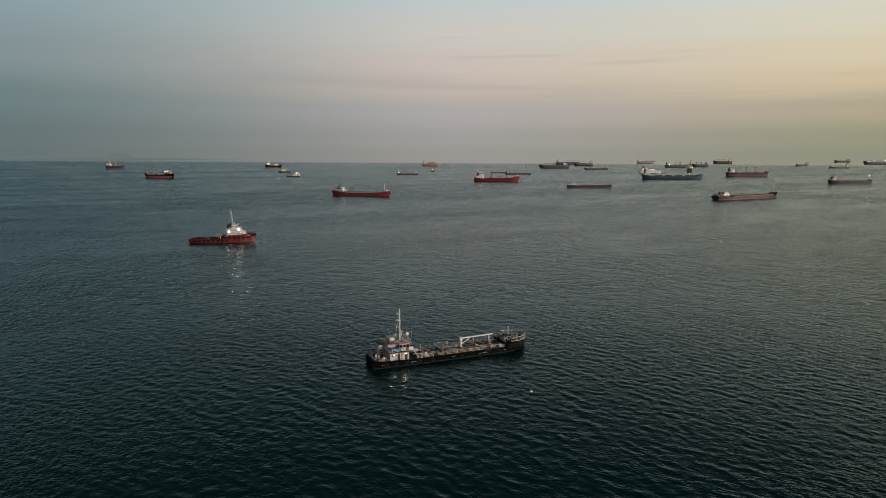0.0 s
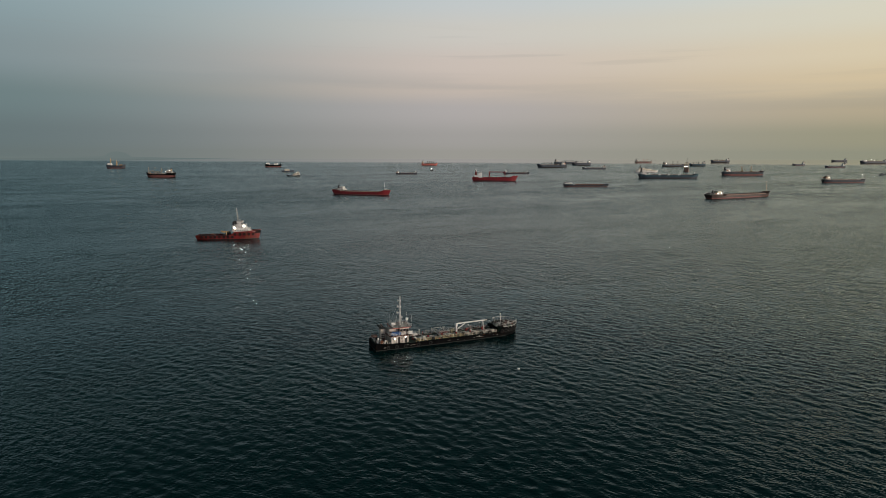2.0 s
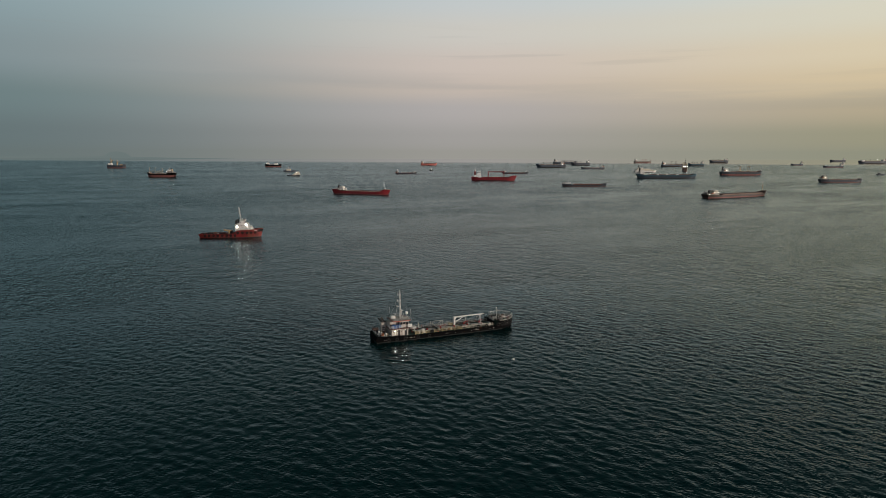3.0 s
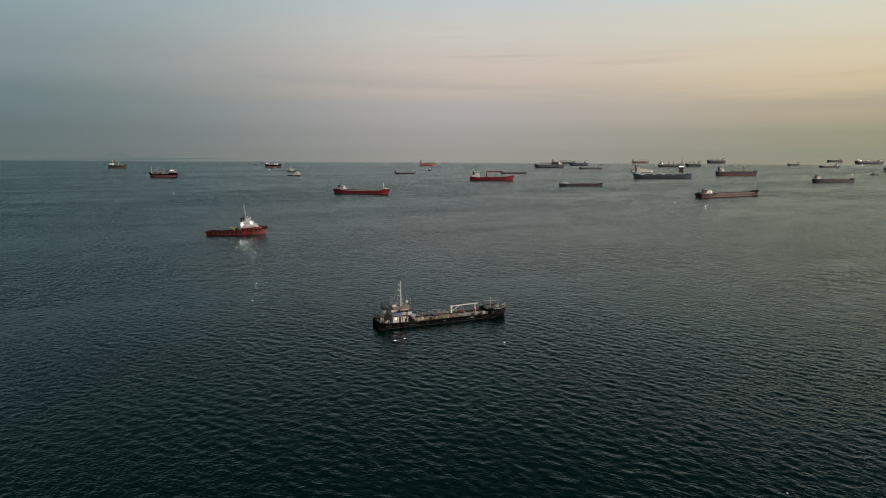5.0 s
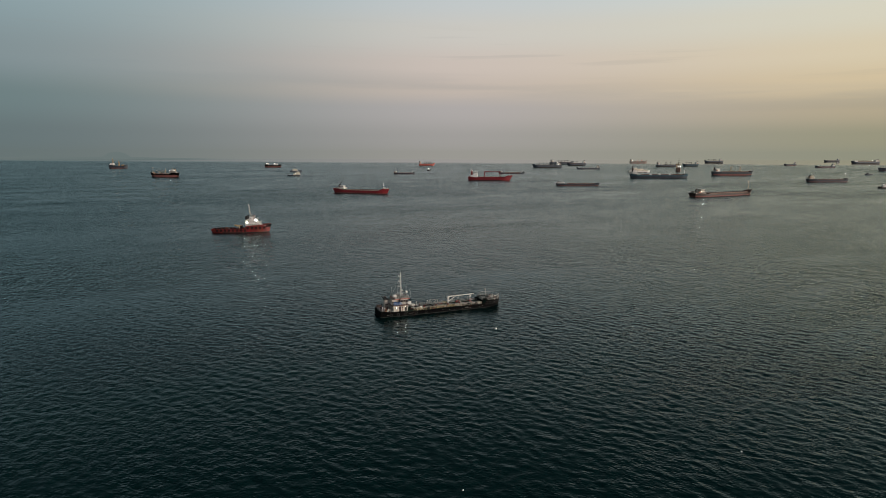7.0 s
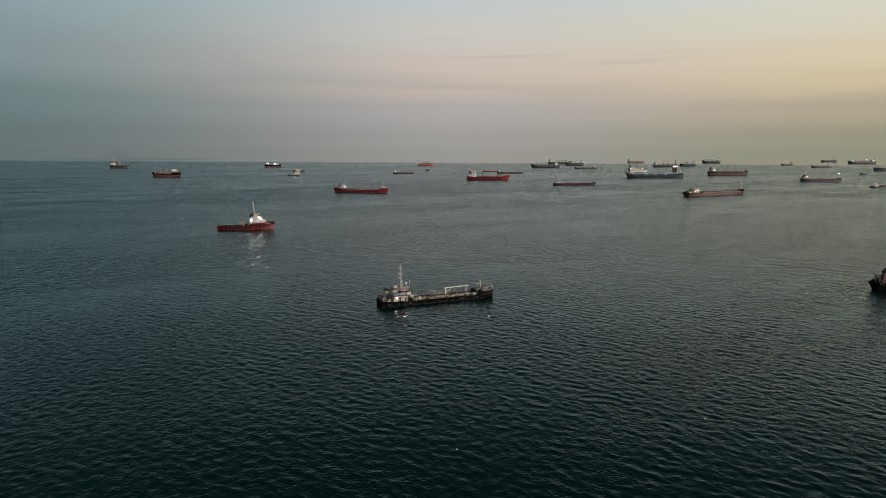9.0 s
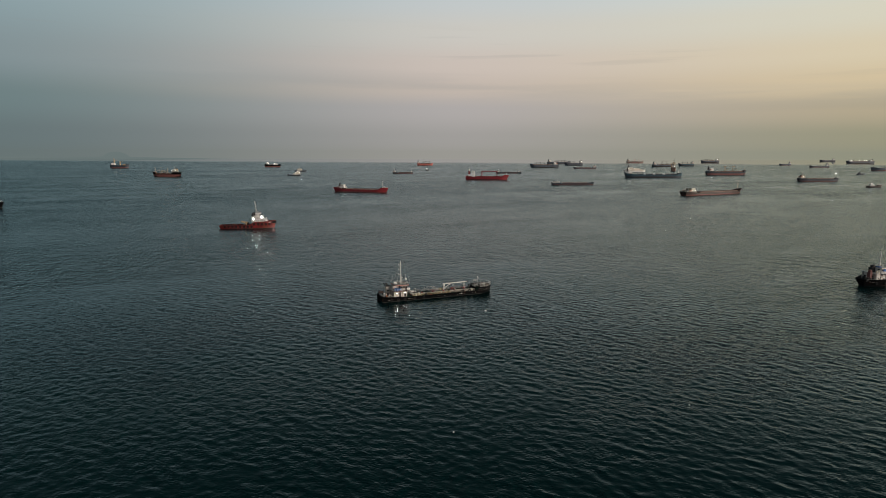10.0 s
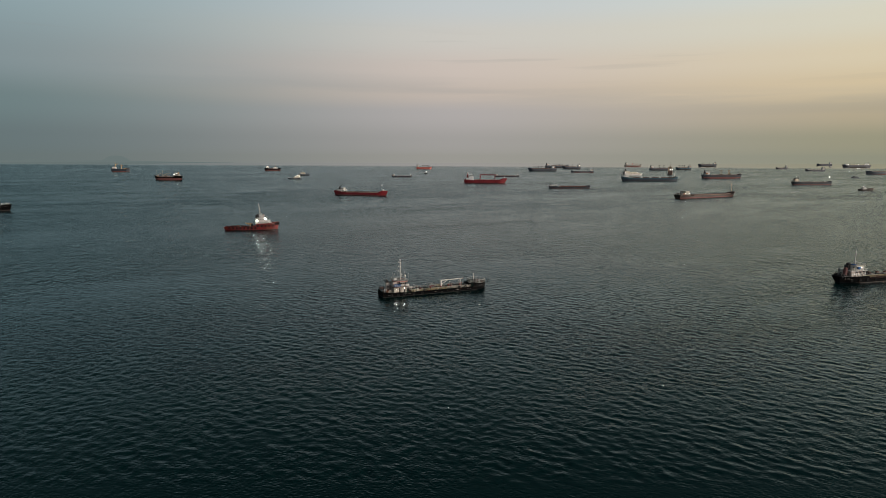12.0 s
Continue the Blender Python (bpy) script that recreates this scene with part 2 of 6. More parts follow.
    link(deep.outputs[0], mixer.inputs[1])
    link(gloss.outputs[0], mixer.inputs[2])
    link(mixer.outputs[0], nt.nodes["Material Output"].inputs["Surface"])
    return mat


# the wave trains: frequency, octaves, direction of the crests, their length, height, sharp crests or round
SWELL = [(0.06, 1, -22, 1.6, 0.30, False), (0.17, 1, -34, 1.4, 0.56, False), (0.33, 1, -38, 1.5, 0.46, True)]
RIPPLES = [(0.75, 1, -30, 1.9, 0.14, True), (1.1, 1, 20, 1.7, 0.085, True), (1.7, 1, -15, 1.5, 0.13, False)]
# slicks: from, to, half width, how smooth
SLICKS = [(440, 900, 860, 1080, 22, 0.62), (110, 655, 280, 865, 18, 0.5), (-60, 290, 200, 455, 18, 0.3), (190, 440, 470, 810, 26, 0.36),
          (330, 640, 620, 720, 30, 0.4), (-520, 640, -250, 730, 26, 0.35)]
SWELL_X, SWELL_Y = (110.0, 182.0), (150.0, 262.0)      # where the meshed swell dies away
RIPPLE_NEAR, RIPPLE_FAR, LANES = 0.36, 1.34, (0.66, 1.12)
HAZE_FROM, WATER_ROUGH, WAVE_FACE, WATER_TINT = 2900.0, 0.15, 0.98, (0.74, 0.83, 0.86)
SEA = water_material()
BLACK_HULL = material("black_hull_paint", (0.0035, 0.0036, 0.0038), 0.75, 0, 0.4, 0.5, 0.05, 0.2, 3)
BLACK_HULL.node_tree.nodes["Principled BSDF"].inputs["Specular IOR Level"].default_value = 0.06
NAVY_HULL = material("navy_hull_paint", (0.034, 0.042, 0.056), 0.5, 0, 0.3, 0.2, 0.1, 0.1, 3)
TEAL_HULL = material("teal_hull_paint", (0.03, 0.085, 0.115), 0.5, 0, 0.3, 0.2, 0.1, 0.1, 3)
# the haze over far hulls is put into this grey, paler and bluer
HAZED_GREY_HULL = material("hazed_grey_hull_paint", (0.082, 0.098, 0.120), 0.5, 0, 0.3, 0.2, 0.15, 0.1, 3)
BROWN_HULL = material("brown_hull_paint", (0.060, 0.042, 0.036), 0.6, 0, 0.35, 0.3, 0.4, 0.1, 3)
RED_HULL = material("red_hull_paint", (0.22, 0.015, 0.021), 0.5, 0, 0.25, 0.25, 0.12, 0.1, 4)
TUG_RED = material("tug_red_paint", (0.18, 0.013, 0.013), 0.4, 0, 0.5, 0.5, 0.55, 0.1, 4)
ORANGE_HULL = material("orange_red_hull_paint", (0.50, 0.13, 0.105), 0.5, 0, 0.2, 0.2, 0.1, 0.1, 3)
BOOT_RED = material("red_antifouling", (0.20, 0.074, 0.064), 0.7, 0, 0.35, 0.3, 0.3, 0.1, 4)
BOOT_DARK = material("weedy_waterline", (0.02, 0.016, 0.014), 0.7, 0, 0.4, 0.6, 0.3, 0.1, 3)
HOUSE_PAINT = material("rust_streaked_house_paint", (0.56, 0.49, 0.43), 0.55, 0, 0.3, 0.9, 0.42, 0.1, 4)
WEED = material("black_weedy_waterline", (0.006, 0.006, 0.005), 0.8, 0, 0.4, 0.8, 0.1, 0.2)
WHITE = material("white_ship_paint", (0.74, 0.71, 0.67), 0.45, 0, 0.1, 0.6, 0.22, 0.08, 4)
CREAM = material("cream_ship_paint", (0.72, 0.65, 0.53), 0.5, 0, 0.12, 0.5, 0.1, 0.08, 3)
WEATHERED = material("weathered_house_paint", (0.36, 0.33, 0.29), 0.6, 0, 0.4, 0.7, 0.35, 0.1, 3)
PINKISH = material("faded_red_trim", (0.42, 0.13, 0.10), 0.55, 0, 0.25, 1.0, 0.2, 0.1)
DECK_RED = material("red_oxide_deck", (0.13, 0.05, 0.038), 0.75, 0, 0.35, 0.5, 0.4, 0.2)
DECK_GREEN = material("dirty_green_deck", (0.018, 0.050, 0.032), 0.75, 0, 0.5, 0.6, 0.2, 0.2)
DECK_GREY = material("grey_deck", (0.075, 0.075, 0.072), 0.75, 0, 0.35, 0.5, 0.3, 0.2)
HATCH = material("hatch_cover_paint", (0.21, 0.13, 0.10), 0.65, 0, 0.3, 0.4, 0.35, 0.1)
DARK = material("dark_machinery", (0.025, 0.025, 0.026), 0.55, 0.2, 0.4, 1.2, 0.35, 0.2)
BRIGHT = material("bright_white_plastic", (0.86, 0.86, 0.84), 0.35, 0, 0.05, 3, 0, 0.02)
BUFF = material("buff_mast_paint", (0.46, 0.30, 0.15), 0.55, 0, 0.2, 0.5, 0.2, 0.1)
STEEL = material("galvanised_steel", (0.52, 0.51, 0.47), 0.5, 0.15, 0.2, 2.0, 0.2, 0.1)
YELLOW = material("worn_yellow_paint", (0.56, 0.46, 0.26), 0.55, 0, 0.25, 1.5, 0.25, 0.1)
RUBBER = material("tyre_rubber", (0.007, 0.007, 0.007), 0.85, 0, 0.4, 3, 0, 0.3)
RED_PAINT = material("red_paint", (0.36, 0.03, 0.025), 0.5, 0, 0.25, 1.5, 0.15, 0.1)
BLUE = material("blue_tarpaulin", (0.05, 0.15, 0.40), 0.6, 0, 0.3, 2, 0, 0.4)
GLASS = material("dark_bridge_glass", (0.012, 0.016, 0.02), 0.08, 0, 0.2, 1, 0, 0.0)
ORANGE = material("orange_boat_paint", (0.42, 0.15, 0.06), 0.5, 0, 0.2, 1.5, 0.1, 0.1)
LAMP = glowing("floodlight_glow", (1.0, 0.95, 0.86), 55)
DIM_LAMP = glowing("house_light_glow", (1.0, 0.95, 0.86), 95)
FAR_LAMP = glowing("far_floodlight_glow", (1.0, 0.94, 0.84), 13)


# ---- mesh helpers ----
def part(name, bm, mat, parent, label=""):
    me = bpy.data.meshes.new(name)
    bm.normal_update()
    bm.to_mesh(me)
    bm.free()
    me.materials.append(mat)
    ob = new(name, me)
    ob.parent = parent
    return tagged(ob, label)


def smooth(ob, limit=35):
    ob.data.shade_smooth()
    ob.data.set_sharp_from_angle(angle=radians(limit))
    return ob


def box(bm, cx, cy, cz, sx, sy, sz, bevel=0.0, turn=None):
    """A bevelled box; cz is its underside."""
    m4 = Matrix.Translation((cx, cy, cz + sz / 2)) @ (turn or Matrix.Identity(4)) @ Matrix.Diagonal((sx, sy, sz, 1))
    vs = bmesh.ops.create_cube(bm, size=1, matrix=m4)["verts"]
    if bevel:
        edges = list({e for v in vs for e in v.link_edges})
        bmesh.ops.bevel(bm, geom=edges, offset=bevel, segments=1, affect="EDGES", profile=0.5)
    return bm


def rod(bm, a, b, r, seg=6, r2=None):
    a, b = Vector(a), Vector(b)
    d = b - a
    m4 = Matrix.Translation((a + b) / 2) @ d.to_track_quat("Z", "Y").to_matrix().to_4x4()
    bmesh.ops.create_cone(bm, cap_ends=True, segments=seg, radius1=r, radius2=r if r2 is None else r2, depth=d.length, matrix=m4)
    return bm


def ball(bm, c, r, seg=8):
    bmesh.ops.create_uvsphere(bm, u_segments=seg, v_segments=max(4, seg // 2 + 1), radius=r, matrix=Matrix.Translation(c))
    return bm


def ring(bm, c, axis, R, r, seg=14, tube=6):
    """A torus about the axis."""
    q = Vector(axis).to_track_quat("Z", "Y").to_matrix()
    rows = []
    for i in range(seg):
        a = 2 * math.pi * i / seg
        rows.append([bm.verts.new(Vector(c) + q @ Vector(((R + r * math.cos(b)) * math.cos(a), (R + r * math.cos(b)) * math.sin(a), r * math.sin(b))))
                     for b in (2 * math.pi * j / tube for j in range(tube))])
    for i in range(seg):
        for j in range(tube):
            bm.faces.new((rows[i][j], rows[(i + 1) % seg][j], rows[(i + 1) % seg][(j + 1) % tube], rows[i][(j + 1) % tube]))
    return bm


def mesh():
    return bmesh.new()


def ellipsoid(x, y, z, a, b, c):
    bm = mesh()
    bmesh.ops.create_uvsphere(bm, u_segments=12, v_segments=8, radius=1, matrix=Matrix.Translation((x, y, z)) @ Matrix.Diagonal((a, b, c, 1)))
    return bm


def ease(t):
    t = min(max(t, 0), 1)
    return t * t * (3 - 2 * t)


class Lines:
    """The lines of a hull: length, beam, freeboard, forecastle and poop, rake of stem and counter. x forward, z from the waterline."""

    def __init__(self, L, B, F, fore=1.5, aft=0.0, fore_at=0.86, aft_to=0.2, rake=0.03, counter=0.012, stern=0.78, full=0.8, sheer=0.0, step=0.025, bluff=2.1, tuck=0.72):
        self.L, self.B, self.F, self.fore, self.aft = L, B, F, fore, aft
        self.fore_at, self.aft_to, self.rake, self.counter, self.stern, self.full, self.sheer, self.step = fore_at, aft_to, rake, counter, stern, full, sheer, step
        self.bluff, self.tuck = bluff, tuck

    def half(self, t, low=False):
        k = self.full - (0.06 if low else 0)
        w = 1.0
        if t > k:
            w = max(1 - ((t - k) / (1 - k)) ** self.bluff, 0.0)
        s = 0.14 if not low else 0.22
        if t < s:
            base = self.stern if not low else self.stern * self.tuck
            w *= base + (1 - base) * math.sin(t / s * math.pi / 2)
        return max(self.B / 2 * w, 0.05)

    def deck(self, t):
        return (self.F + self.sheer * max(t - 0.5, 0) ** 2 * 4 + self.fore * ease((t - self.fore_at) / self.step)
                + self.aft * ease((self.aft_to - t) / self.step))

    def x(self, t, up):
        lo, hi = -self.L / 2 + self.counter * self.L * (1 - up), self.L / 2 - self.rake * self.L * (1 - up)
        return lo + (hi - lo) * t

    def point(self, t, z, side):
        zd = self.deck(t)
        up = min(max(z / zd, 0), 1.25)
        y = self.half(t, True) * (1 - up) + self.half(t) * up
        return Vector((self.x(t, up), side * max(y, 0.05), z))

    def stations(self):
        return sorted(set([i / 14 for i in range(15)] + [0.88, 0.91, 0.945, 0.97, 0.985, 0.03, 0.1, self.fore_at, self.fore_at + self.step,
                                                         self.fore_at + self.step / 2, self.aft_to, self.aft_to - self.step, self.aft_to - self.step / 2]))


def hull_shell(ln, z0, tops, out=0.0):
    """The plating from z0 to the height tops(t), closed at the stern; a band of its own when out is given."""
    bm = mesh()
    st = ln.stations()
    rows = []
    for t in st:
        top = tops(t)
        zs = [z0 + (top - z0) * k / 4 for k in range(5)]
        row = []
        for side in (-1, 1):
            for z in (zs if side < 0 else zs[::-1]):
                p = ln.point(t, z, side)
                p.y += side * out
                row.append(bm.verts.new(p))
        rows.append(row)
    n = len(rows[0])
    for a, b in zip(rows, rows[1:]):
        for j in range(n - 1):
            if j == n // 2 - 1:
                continue
            bm.faces.new((a[j], b[j], b[j + 1], a[j + 1]))
    for r, flip in ((rows[0], False), (rows[-1], True)):
        for j in range(n // 2 - 1):
            q = (r[j], r[j + 1], r[n - 2 - j], r[n - 1 - j])
            bm.faces.new(q[::-1] if flip else q)
    return bm


def deck_sheet(ln, inset=0.12, drop=0.0):
    bm = mesh()
    rows = []
    for t in ln.stations():
        z = ln.deck(t) - drop
        rows.append([bm.verts.new((ln.x(t, 1), s * max(ln.half(t) - inset, 0.03), z + (0.0 if s else 0.06))) for s in (-1, 0, 1)])
    for a, b in zip(rows, rows[1:]):
        for j in range(2):
            bm.faces.new((a[j], b[j], b[j + 1], a[j + 1]))
    return bm


def thing(name, x, y, turn, label, category, group=""):
    ob = new(name)
    ob.empty_display_size = 2
    ob.matrix_world = pose(x, y, 0, 0, 0, turn)
    return tagged(ob, label, category, group)


def add_hull(root, ln, paint, boot=None, boot_z=1.0, bulwark=0.9, deck_paint=DECK_GREY, rim=None):
    wall = lambda t: ln.deck(t) + (bulwark if (t > ln.fore_at or t < ln.aft_to) else bulwark * 0.25)
    hull = smooth(part("hull", hull_shell(ln, -1.5, wall), paint, root))
    if boot:
        smooth(part("boot_topping", hull_shell(ln, -1.4, lambda t: boot_z, 0.03), boot, root, "band of antifouling paint along the waterline"))
    part("deck", deck_sheet(ln), deck_paint, root)
    if rim:
        bm = mesh()
        st = ln.stations()
        for s in (-1, 1):
            for a, b in zip(st, st[1:]):
                pa, pb = ln.point(a, wall(a), s), ln.point(b, wall(b), s)
                rod(bm, pa, pb, 0.12, 4)
        part("rail_cap", bm, rim, root)
    return hull


def tier(root, name, x0, x1, w, z, h, paint, windows=0, front=True, bevel=0.12, glass_h=0.8):
    """One storey of a deckhouse, with its windows as panes of their own set on the walls."""
    t = part(name, box(mesh(), (x0 + x1) / 2, 0, z, x1 - x0, w, h, bevel), paint, root)
    if windows:
        for s in (-1, 1):
            for i in range(windows):
                cx = x0 + (i + 0.5) * (x1 - x0) / windows
                part("window", box(mesh(), cx, s * (w / 2 + 0.01), z + h * 0.45, min((x1 - x0) / windows * 0.55, 0.9), 0.06, glass_h * min(1, h / 2.6)), GLASS, t)
        if front:
            nf = max(2, int(w / 2.8))
            for i in range(nf):
                for xx in (x0 - 0.01, x1 + 0.01):
                    part("window", box(mesh(), xx, -w / 2 + (i + 0.5) * w / nf, z + h * 0.45, 0.06, min(w / nf * 0.6, 1.0), glass_h * min(1, h / 2.6)), GLASS, t)
    return t


def house(root, ln, at, length, tiers, paint, w=0.8, h=2.7, wings=True, taper=0.12, z=None, windows=0):
    """A block of accommodation on the deck, narrowing tier by tier, with a bridge and its wings on top. Returns the top."""
    z = ln.deck(at) if z is None else z
    x = (at - 0.5) * ln.L
    B = ln.B * w
    windows = max(2, int(length / 3.2)) if windows else 0
    for i in range(tiers):
        k = 1 - taper * i
        top = i == tiers - 1
        tier(root, "bridge" if top else "deckhouse", x - length / 2 * k, x + length / 2 * k, B * (k if not top else k * 0.95), z, h, paint, windows, bevel=0.1)
        z += h
        if not top:
            part("deck_edge", box(mesh(), x, 0, z - 0.02, length * k + 0.8, B * k + 0.7, 0.14), paint, root)
            z += 0.12
    if wings:
        part("bridge_wing", box(mesh(), x, 0, z - h - 0.05, length * 0.35, ln.B * 0.98, 0.16), paint, root)
    part("bridge_roof", box(mesh(), x, 0, z, length * (1 - taper * (tiers - 1)) + 0.6, B * (1 - taper * (tiers - 1)) + 0.5, 0.16), paint, root)
    return x, z + 0.16


def funnel(root, x, z, h, r, paint, cap=DARK, y=0.0):
    bm = mesh()
    bmesh.ops.create_cone(bm, cap_ends=True, segments=12, radius1=r, radius2=r * 0.8, depth=h,
                          matrix=Matrix.Translation((x, y, z + h / 2)) @ Matrix.Diagonal((1.25, 0.85, 1, 1)))
    f = smooth(part("funnel", bm, paint, root))
    bm = mesh()
    bmesh.ops.create_cone(bm, cap_ends=True, segments=12, radius1=r * 0.86, radius2=r * 0.84, depth=h * 0.22,
                          matrix=Matrix.Translation((x, y, z + h * 1.0)) @ Matrix.Diagonal((1.25, 0.85, 1, 1)))
    part("funnel_cap", bm, cap, f, "sooty black funnel top")
    for d in (-0.35, 0.3):
        part("exhaust_pipe", rod(mesh(), (x + d * r, y, z + h), (x + d * r - 0.1, y, z + h * 1.28), r * 0.18, 7), cap, f)


def mast(root, x, z, h, r=0.25, paint=WHITE, arms=((0.6, 2.4), (0.8, 1.6)), y=0.0, name="mast"):
    m = part(name, rod(mesh(), (x, y, z), (x, y, z + h), r, 8, r * 0.4), paint, root)
    for k, w in arms:
        part("crosstree", rod(mesh(), (x, y - w / 2, z + h * k), (x, y + w / 2, z + h * k), r * 0.45, 6), paint, m)
    return m


def hatches(root, ln, t0, t1, n, paint, h=1.6, w=0.66):
    for i in range(n):
        a, b = t0 + (t1 - t0) * i / n, t0 + (t1 - t0) * (i + 1) / n
        xa, xb = (a - 0.5) * ln.L, (b - 0.5) * ln.L
        z = ln.deck((a + b) / 2)
        part("hatch_cover", box(mesh(), (xa + xb) / 2, 0, z, (xb - xa) * 0.965, ln.B * w, h, 0.12), paint, root)


def crane(root, x, z, h, reach, paint, lift=12, back=False):
    """A deck crane: post, cab, jib and its stays."""
    c = part("crane_post", rod(mesh(), (x, 0, z), (x, 0, z + h), 0.9, 8, 0.7), paint, root)
    part("crane_cab", box(mesh(), x, 0, z + h * 0.86, 2.2, 2.4, h * 0.2, 0.1), paint, c)
    d = -1 if back else 1
    tip = (x + d * reach, 0, z + h * 0.9 + reach * math.tan(radians(lift)))
    bm = mesh()
    for s in (-0.5, 0.5):
        rod(bm, (x, s, z + h * 0.88), (tip[0], s * 0.3, tip[2]), 0.28, 5)
    part("jib", bm, paint, c)
    part("stay", rod(mesh(), (x, 0, z + h * 1.05), tip, 0.08, 4), DARK, c)


def lamp(root, x, y, z, r=0.5, mat=None):
    part("floodlight", ball(mesh(), (x, y, z), r * 0.75, 8), mat or FAR_LAMP, root, "lit white floodlight")


def floodlight(root, x, y, z, r, mat, label, way=(0, -1, -0.45)):
    """A floodlight on a side: a dark drum behind a lit lens that looks outwards and down."""
    w = Vector(way).normalized()
    p = Vector((x, y, z))
    drum = part("floodlight", rod(mesh(), p - w * r * 1.4, p, r * 0.7, 10, r * 1.12), DARK, root, label)
    part("lamp_lens", rod(mesh(), p + w * 0.01, p + w * r * 0.25, r, 12, r * 0.75), mat, drum, "lit white lens")


def rails(root, pts, h=1.0, gap=2.0, paint=WHITE, r=0.05, name="railing", bars=2):
    """A railing along points: stanchions and horizontal bars, joined as one guard rail."""
    bm = mesh()
    for a, b in zip(pts, pts[1:]):
        a, b = Vector(a), Vector(b)
        n = max(1, round((b - a).length / gap))
        for i in range(n + 1):
            p = a.lerp(b, i / n)
            rod(bm, p, p + Vector((0, 0, h)), r, 4)
        for k in range(bars):
            u = Vector((0, 0, h * (k + 1) / bars))
            rod(bm, a + u, b + u, r, 4)
    return part(name, bm, paint, root)


# ---- sea ----
def spread(lo, hi, fine_lo, fine_hi, step, grow=1.12):
    """Grid lines: even between fine_lo and fine_hi, wider and wider beyond."""
    v = list(np.arange(fine_lo, fine_hi, step))
    s, p = step, v[-1]
    while p < hi:
        s *= grow
        p = min(p + s, hi)
        v.append(p)
    s, p, low = step, v[0], []
    while p > lo:
        s *= grow
        p = max(p - s, lo)
        low.append(p)
    return np.array(low[::-1] + v)


def swell_field(nx, ny, cell):
    """A wind sea on a square of water: heights and the sideways draw that sharpens the crests, from a random directional spectrum."""
    n = 1024
    rng = np.random.RandomState(7)
    f = np.fft.fftfreq(n, cell) * 2 * math.pi
    KX, KY = np.meshgrid(f, f)
    K = np.hypot(KX, KY)
    K[0, 0] = 1.0
    lam = 2 * math.pi / K
    bear = np.arctan2(KY, KX) - radians(46)
    spread_ = np.maximum(np.cos(bear), 0) ** 3.5 + 0.30 * np.maximum(np.cos(bear - radians(86)), 0) ** 4
    # steepness by wavelength: most of it in waves of two to three metres, some in a long low swell
    steep = np.exp(-(np.log(lam / 2.9) / 0.55) ** 2) + 0.05 * np.exp(-(np.log(lam / 8.0) / 0.4) ** 2)
    spec = np.sqrt(spread_ * steep / K) / K
    spec[(lam < 1.25) | (lam > 40)] = 0
    H = spec * (rng.normal(size=(n, n)) + 1j * rng.normal(size=(n, n)))
    real = lambda A: np.fft.ifft2(A).real
    sx, sy = real(1j * KX * H), real(1j * KY * H)
    gain = SWELL_SLOPE / math.sqrt(float(np.mean(sx ** 2 + sy ** 2)))
    out = [real(H), real(-1j * KX / K * H), real(-1j * KY / K * H)]
    return [gain * o[:ny, :nx] for o in out]


SWELL_SLOPE, SWELL_CHOP = 0.070, 1.2


def build_sea():
    cell = 0.38
    xs, ys = spread(-5200, 5200, -186, 186, cell, 1.07), spread(-1500, 4500, 0, 266, cell, 1.07)
    X, Y = np.meshgrid(xs, ys)
    i0, j0 = int(np.searchsorted(xs, -185.9)), int(np.searchsorted(ys, 0.1))
    nx0, ny0 = int(372 / cell) - 2, int(266 / cell) - 2
    h, dx, dy = swell_field(nx0, ny0, cell)
    part_ = (slice(j0, j0 + ny0), slice(i0, i0 + nx0))
    fade = (np.clip((SWELL_X[1] - np.abs(X[part_])) / (SWELL_X[1] - SWELL_X[0]), 0, 1)
            * np.clip((SWELL_Y[1] - Y[part_]) / (SWELL_Y[1] - SWELL_Y[0]), 0, 1) * np.clip((Y[part_] - 1) / 5, 0, 1))
    Z = np.zeros_like(X)
    Z[part_] = h * fade
    X[part_] -= SWELL_CHOP * dx * fade
    Y[part_] -= SWELL_CHOP * dy * fade
    nx, ny = len(xs), len(ys)
    idx = np.arange(nx * ny).reshape(ny, nx)
    quads = np.stack([idx[:-1, :-1], idx[:-1, 1:], idx[1:, 1:], idx[1:, :-1]], -1).reshape(-1, 4)
    me = bpy.data.meshes.new("water")
    me.vertices.add(nx * ny)
    me.vertices.foreach_set("co", np.stack([X, Y, Z], -1).astype(np.float32).ravel())
    me.loops.add(quads.size)
    me.loops.foreach_set("vertex_index", quads.astype(np.int32).ravel())
    me.polygons.add(len(quads))
    me.polygons.foreach_set("loop_start", np.arange(0, quads.size, 4, dtype=np.int32))
    me.update(calc_edges=True)
    me.shade_smooth()
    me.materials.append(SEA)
    return tagged(new("water", me), "dark teal rippled evening sea under haze", "sea", kind="structure")


sea = build_sea()


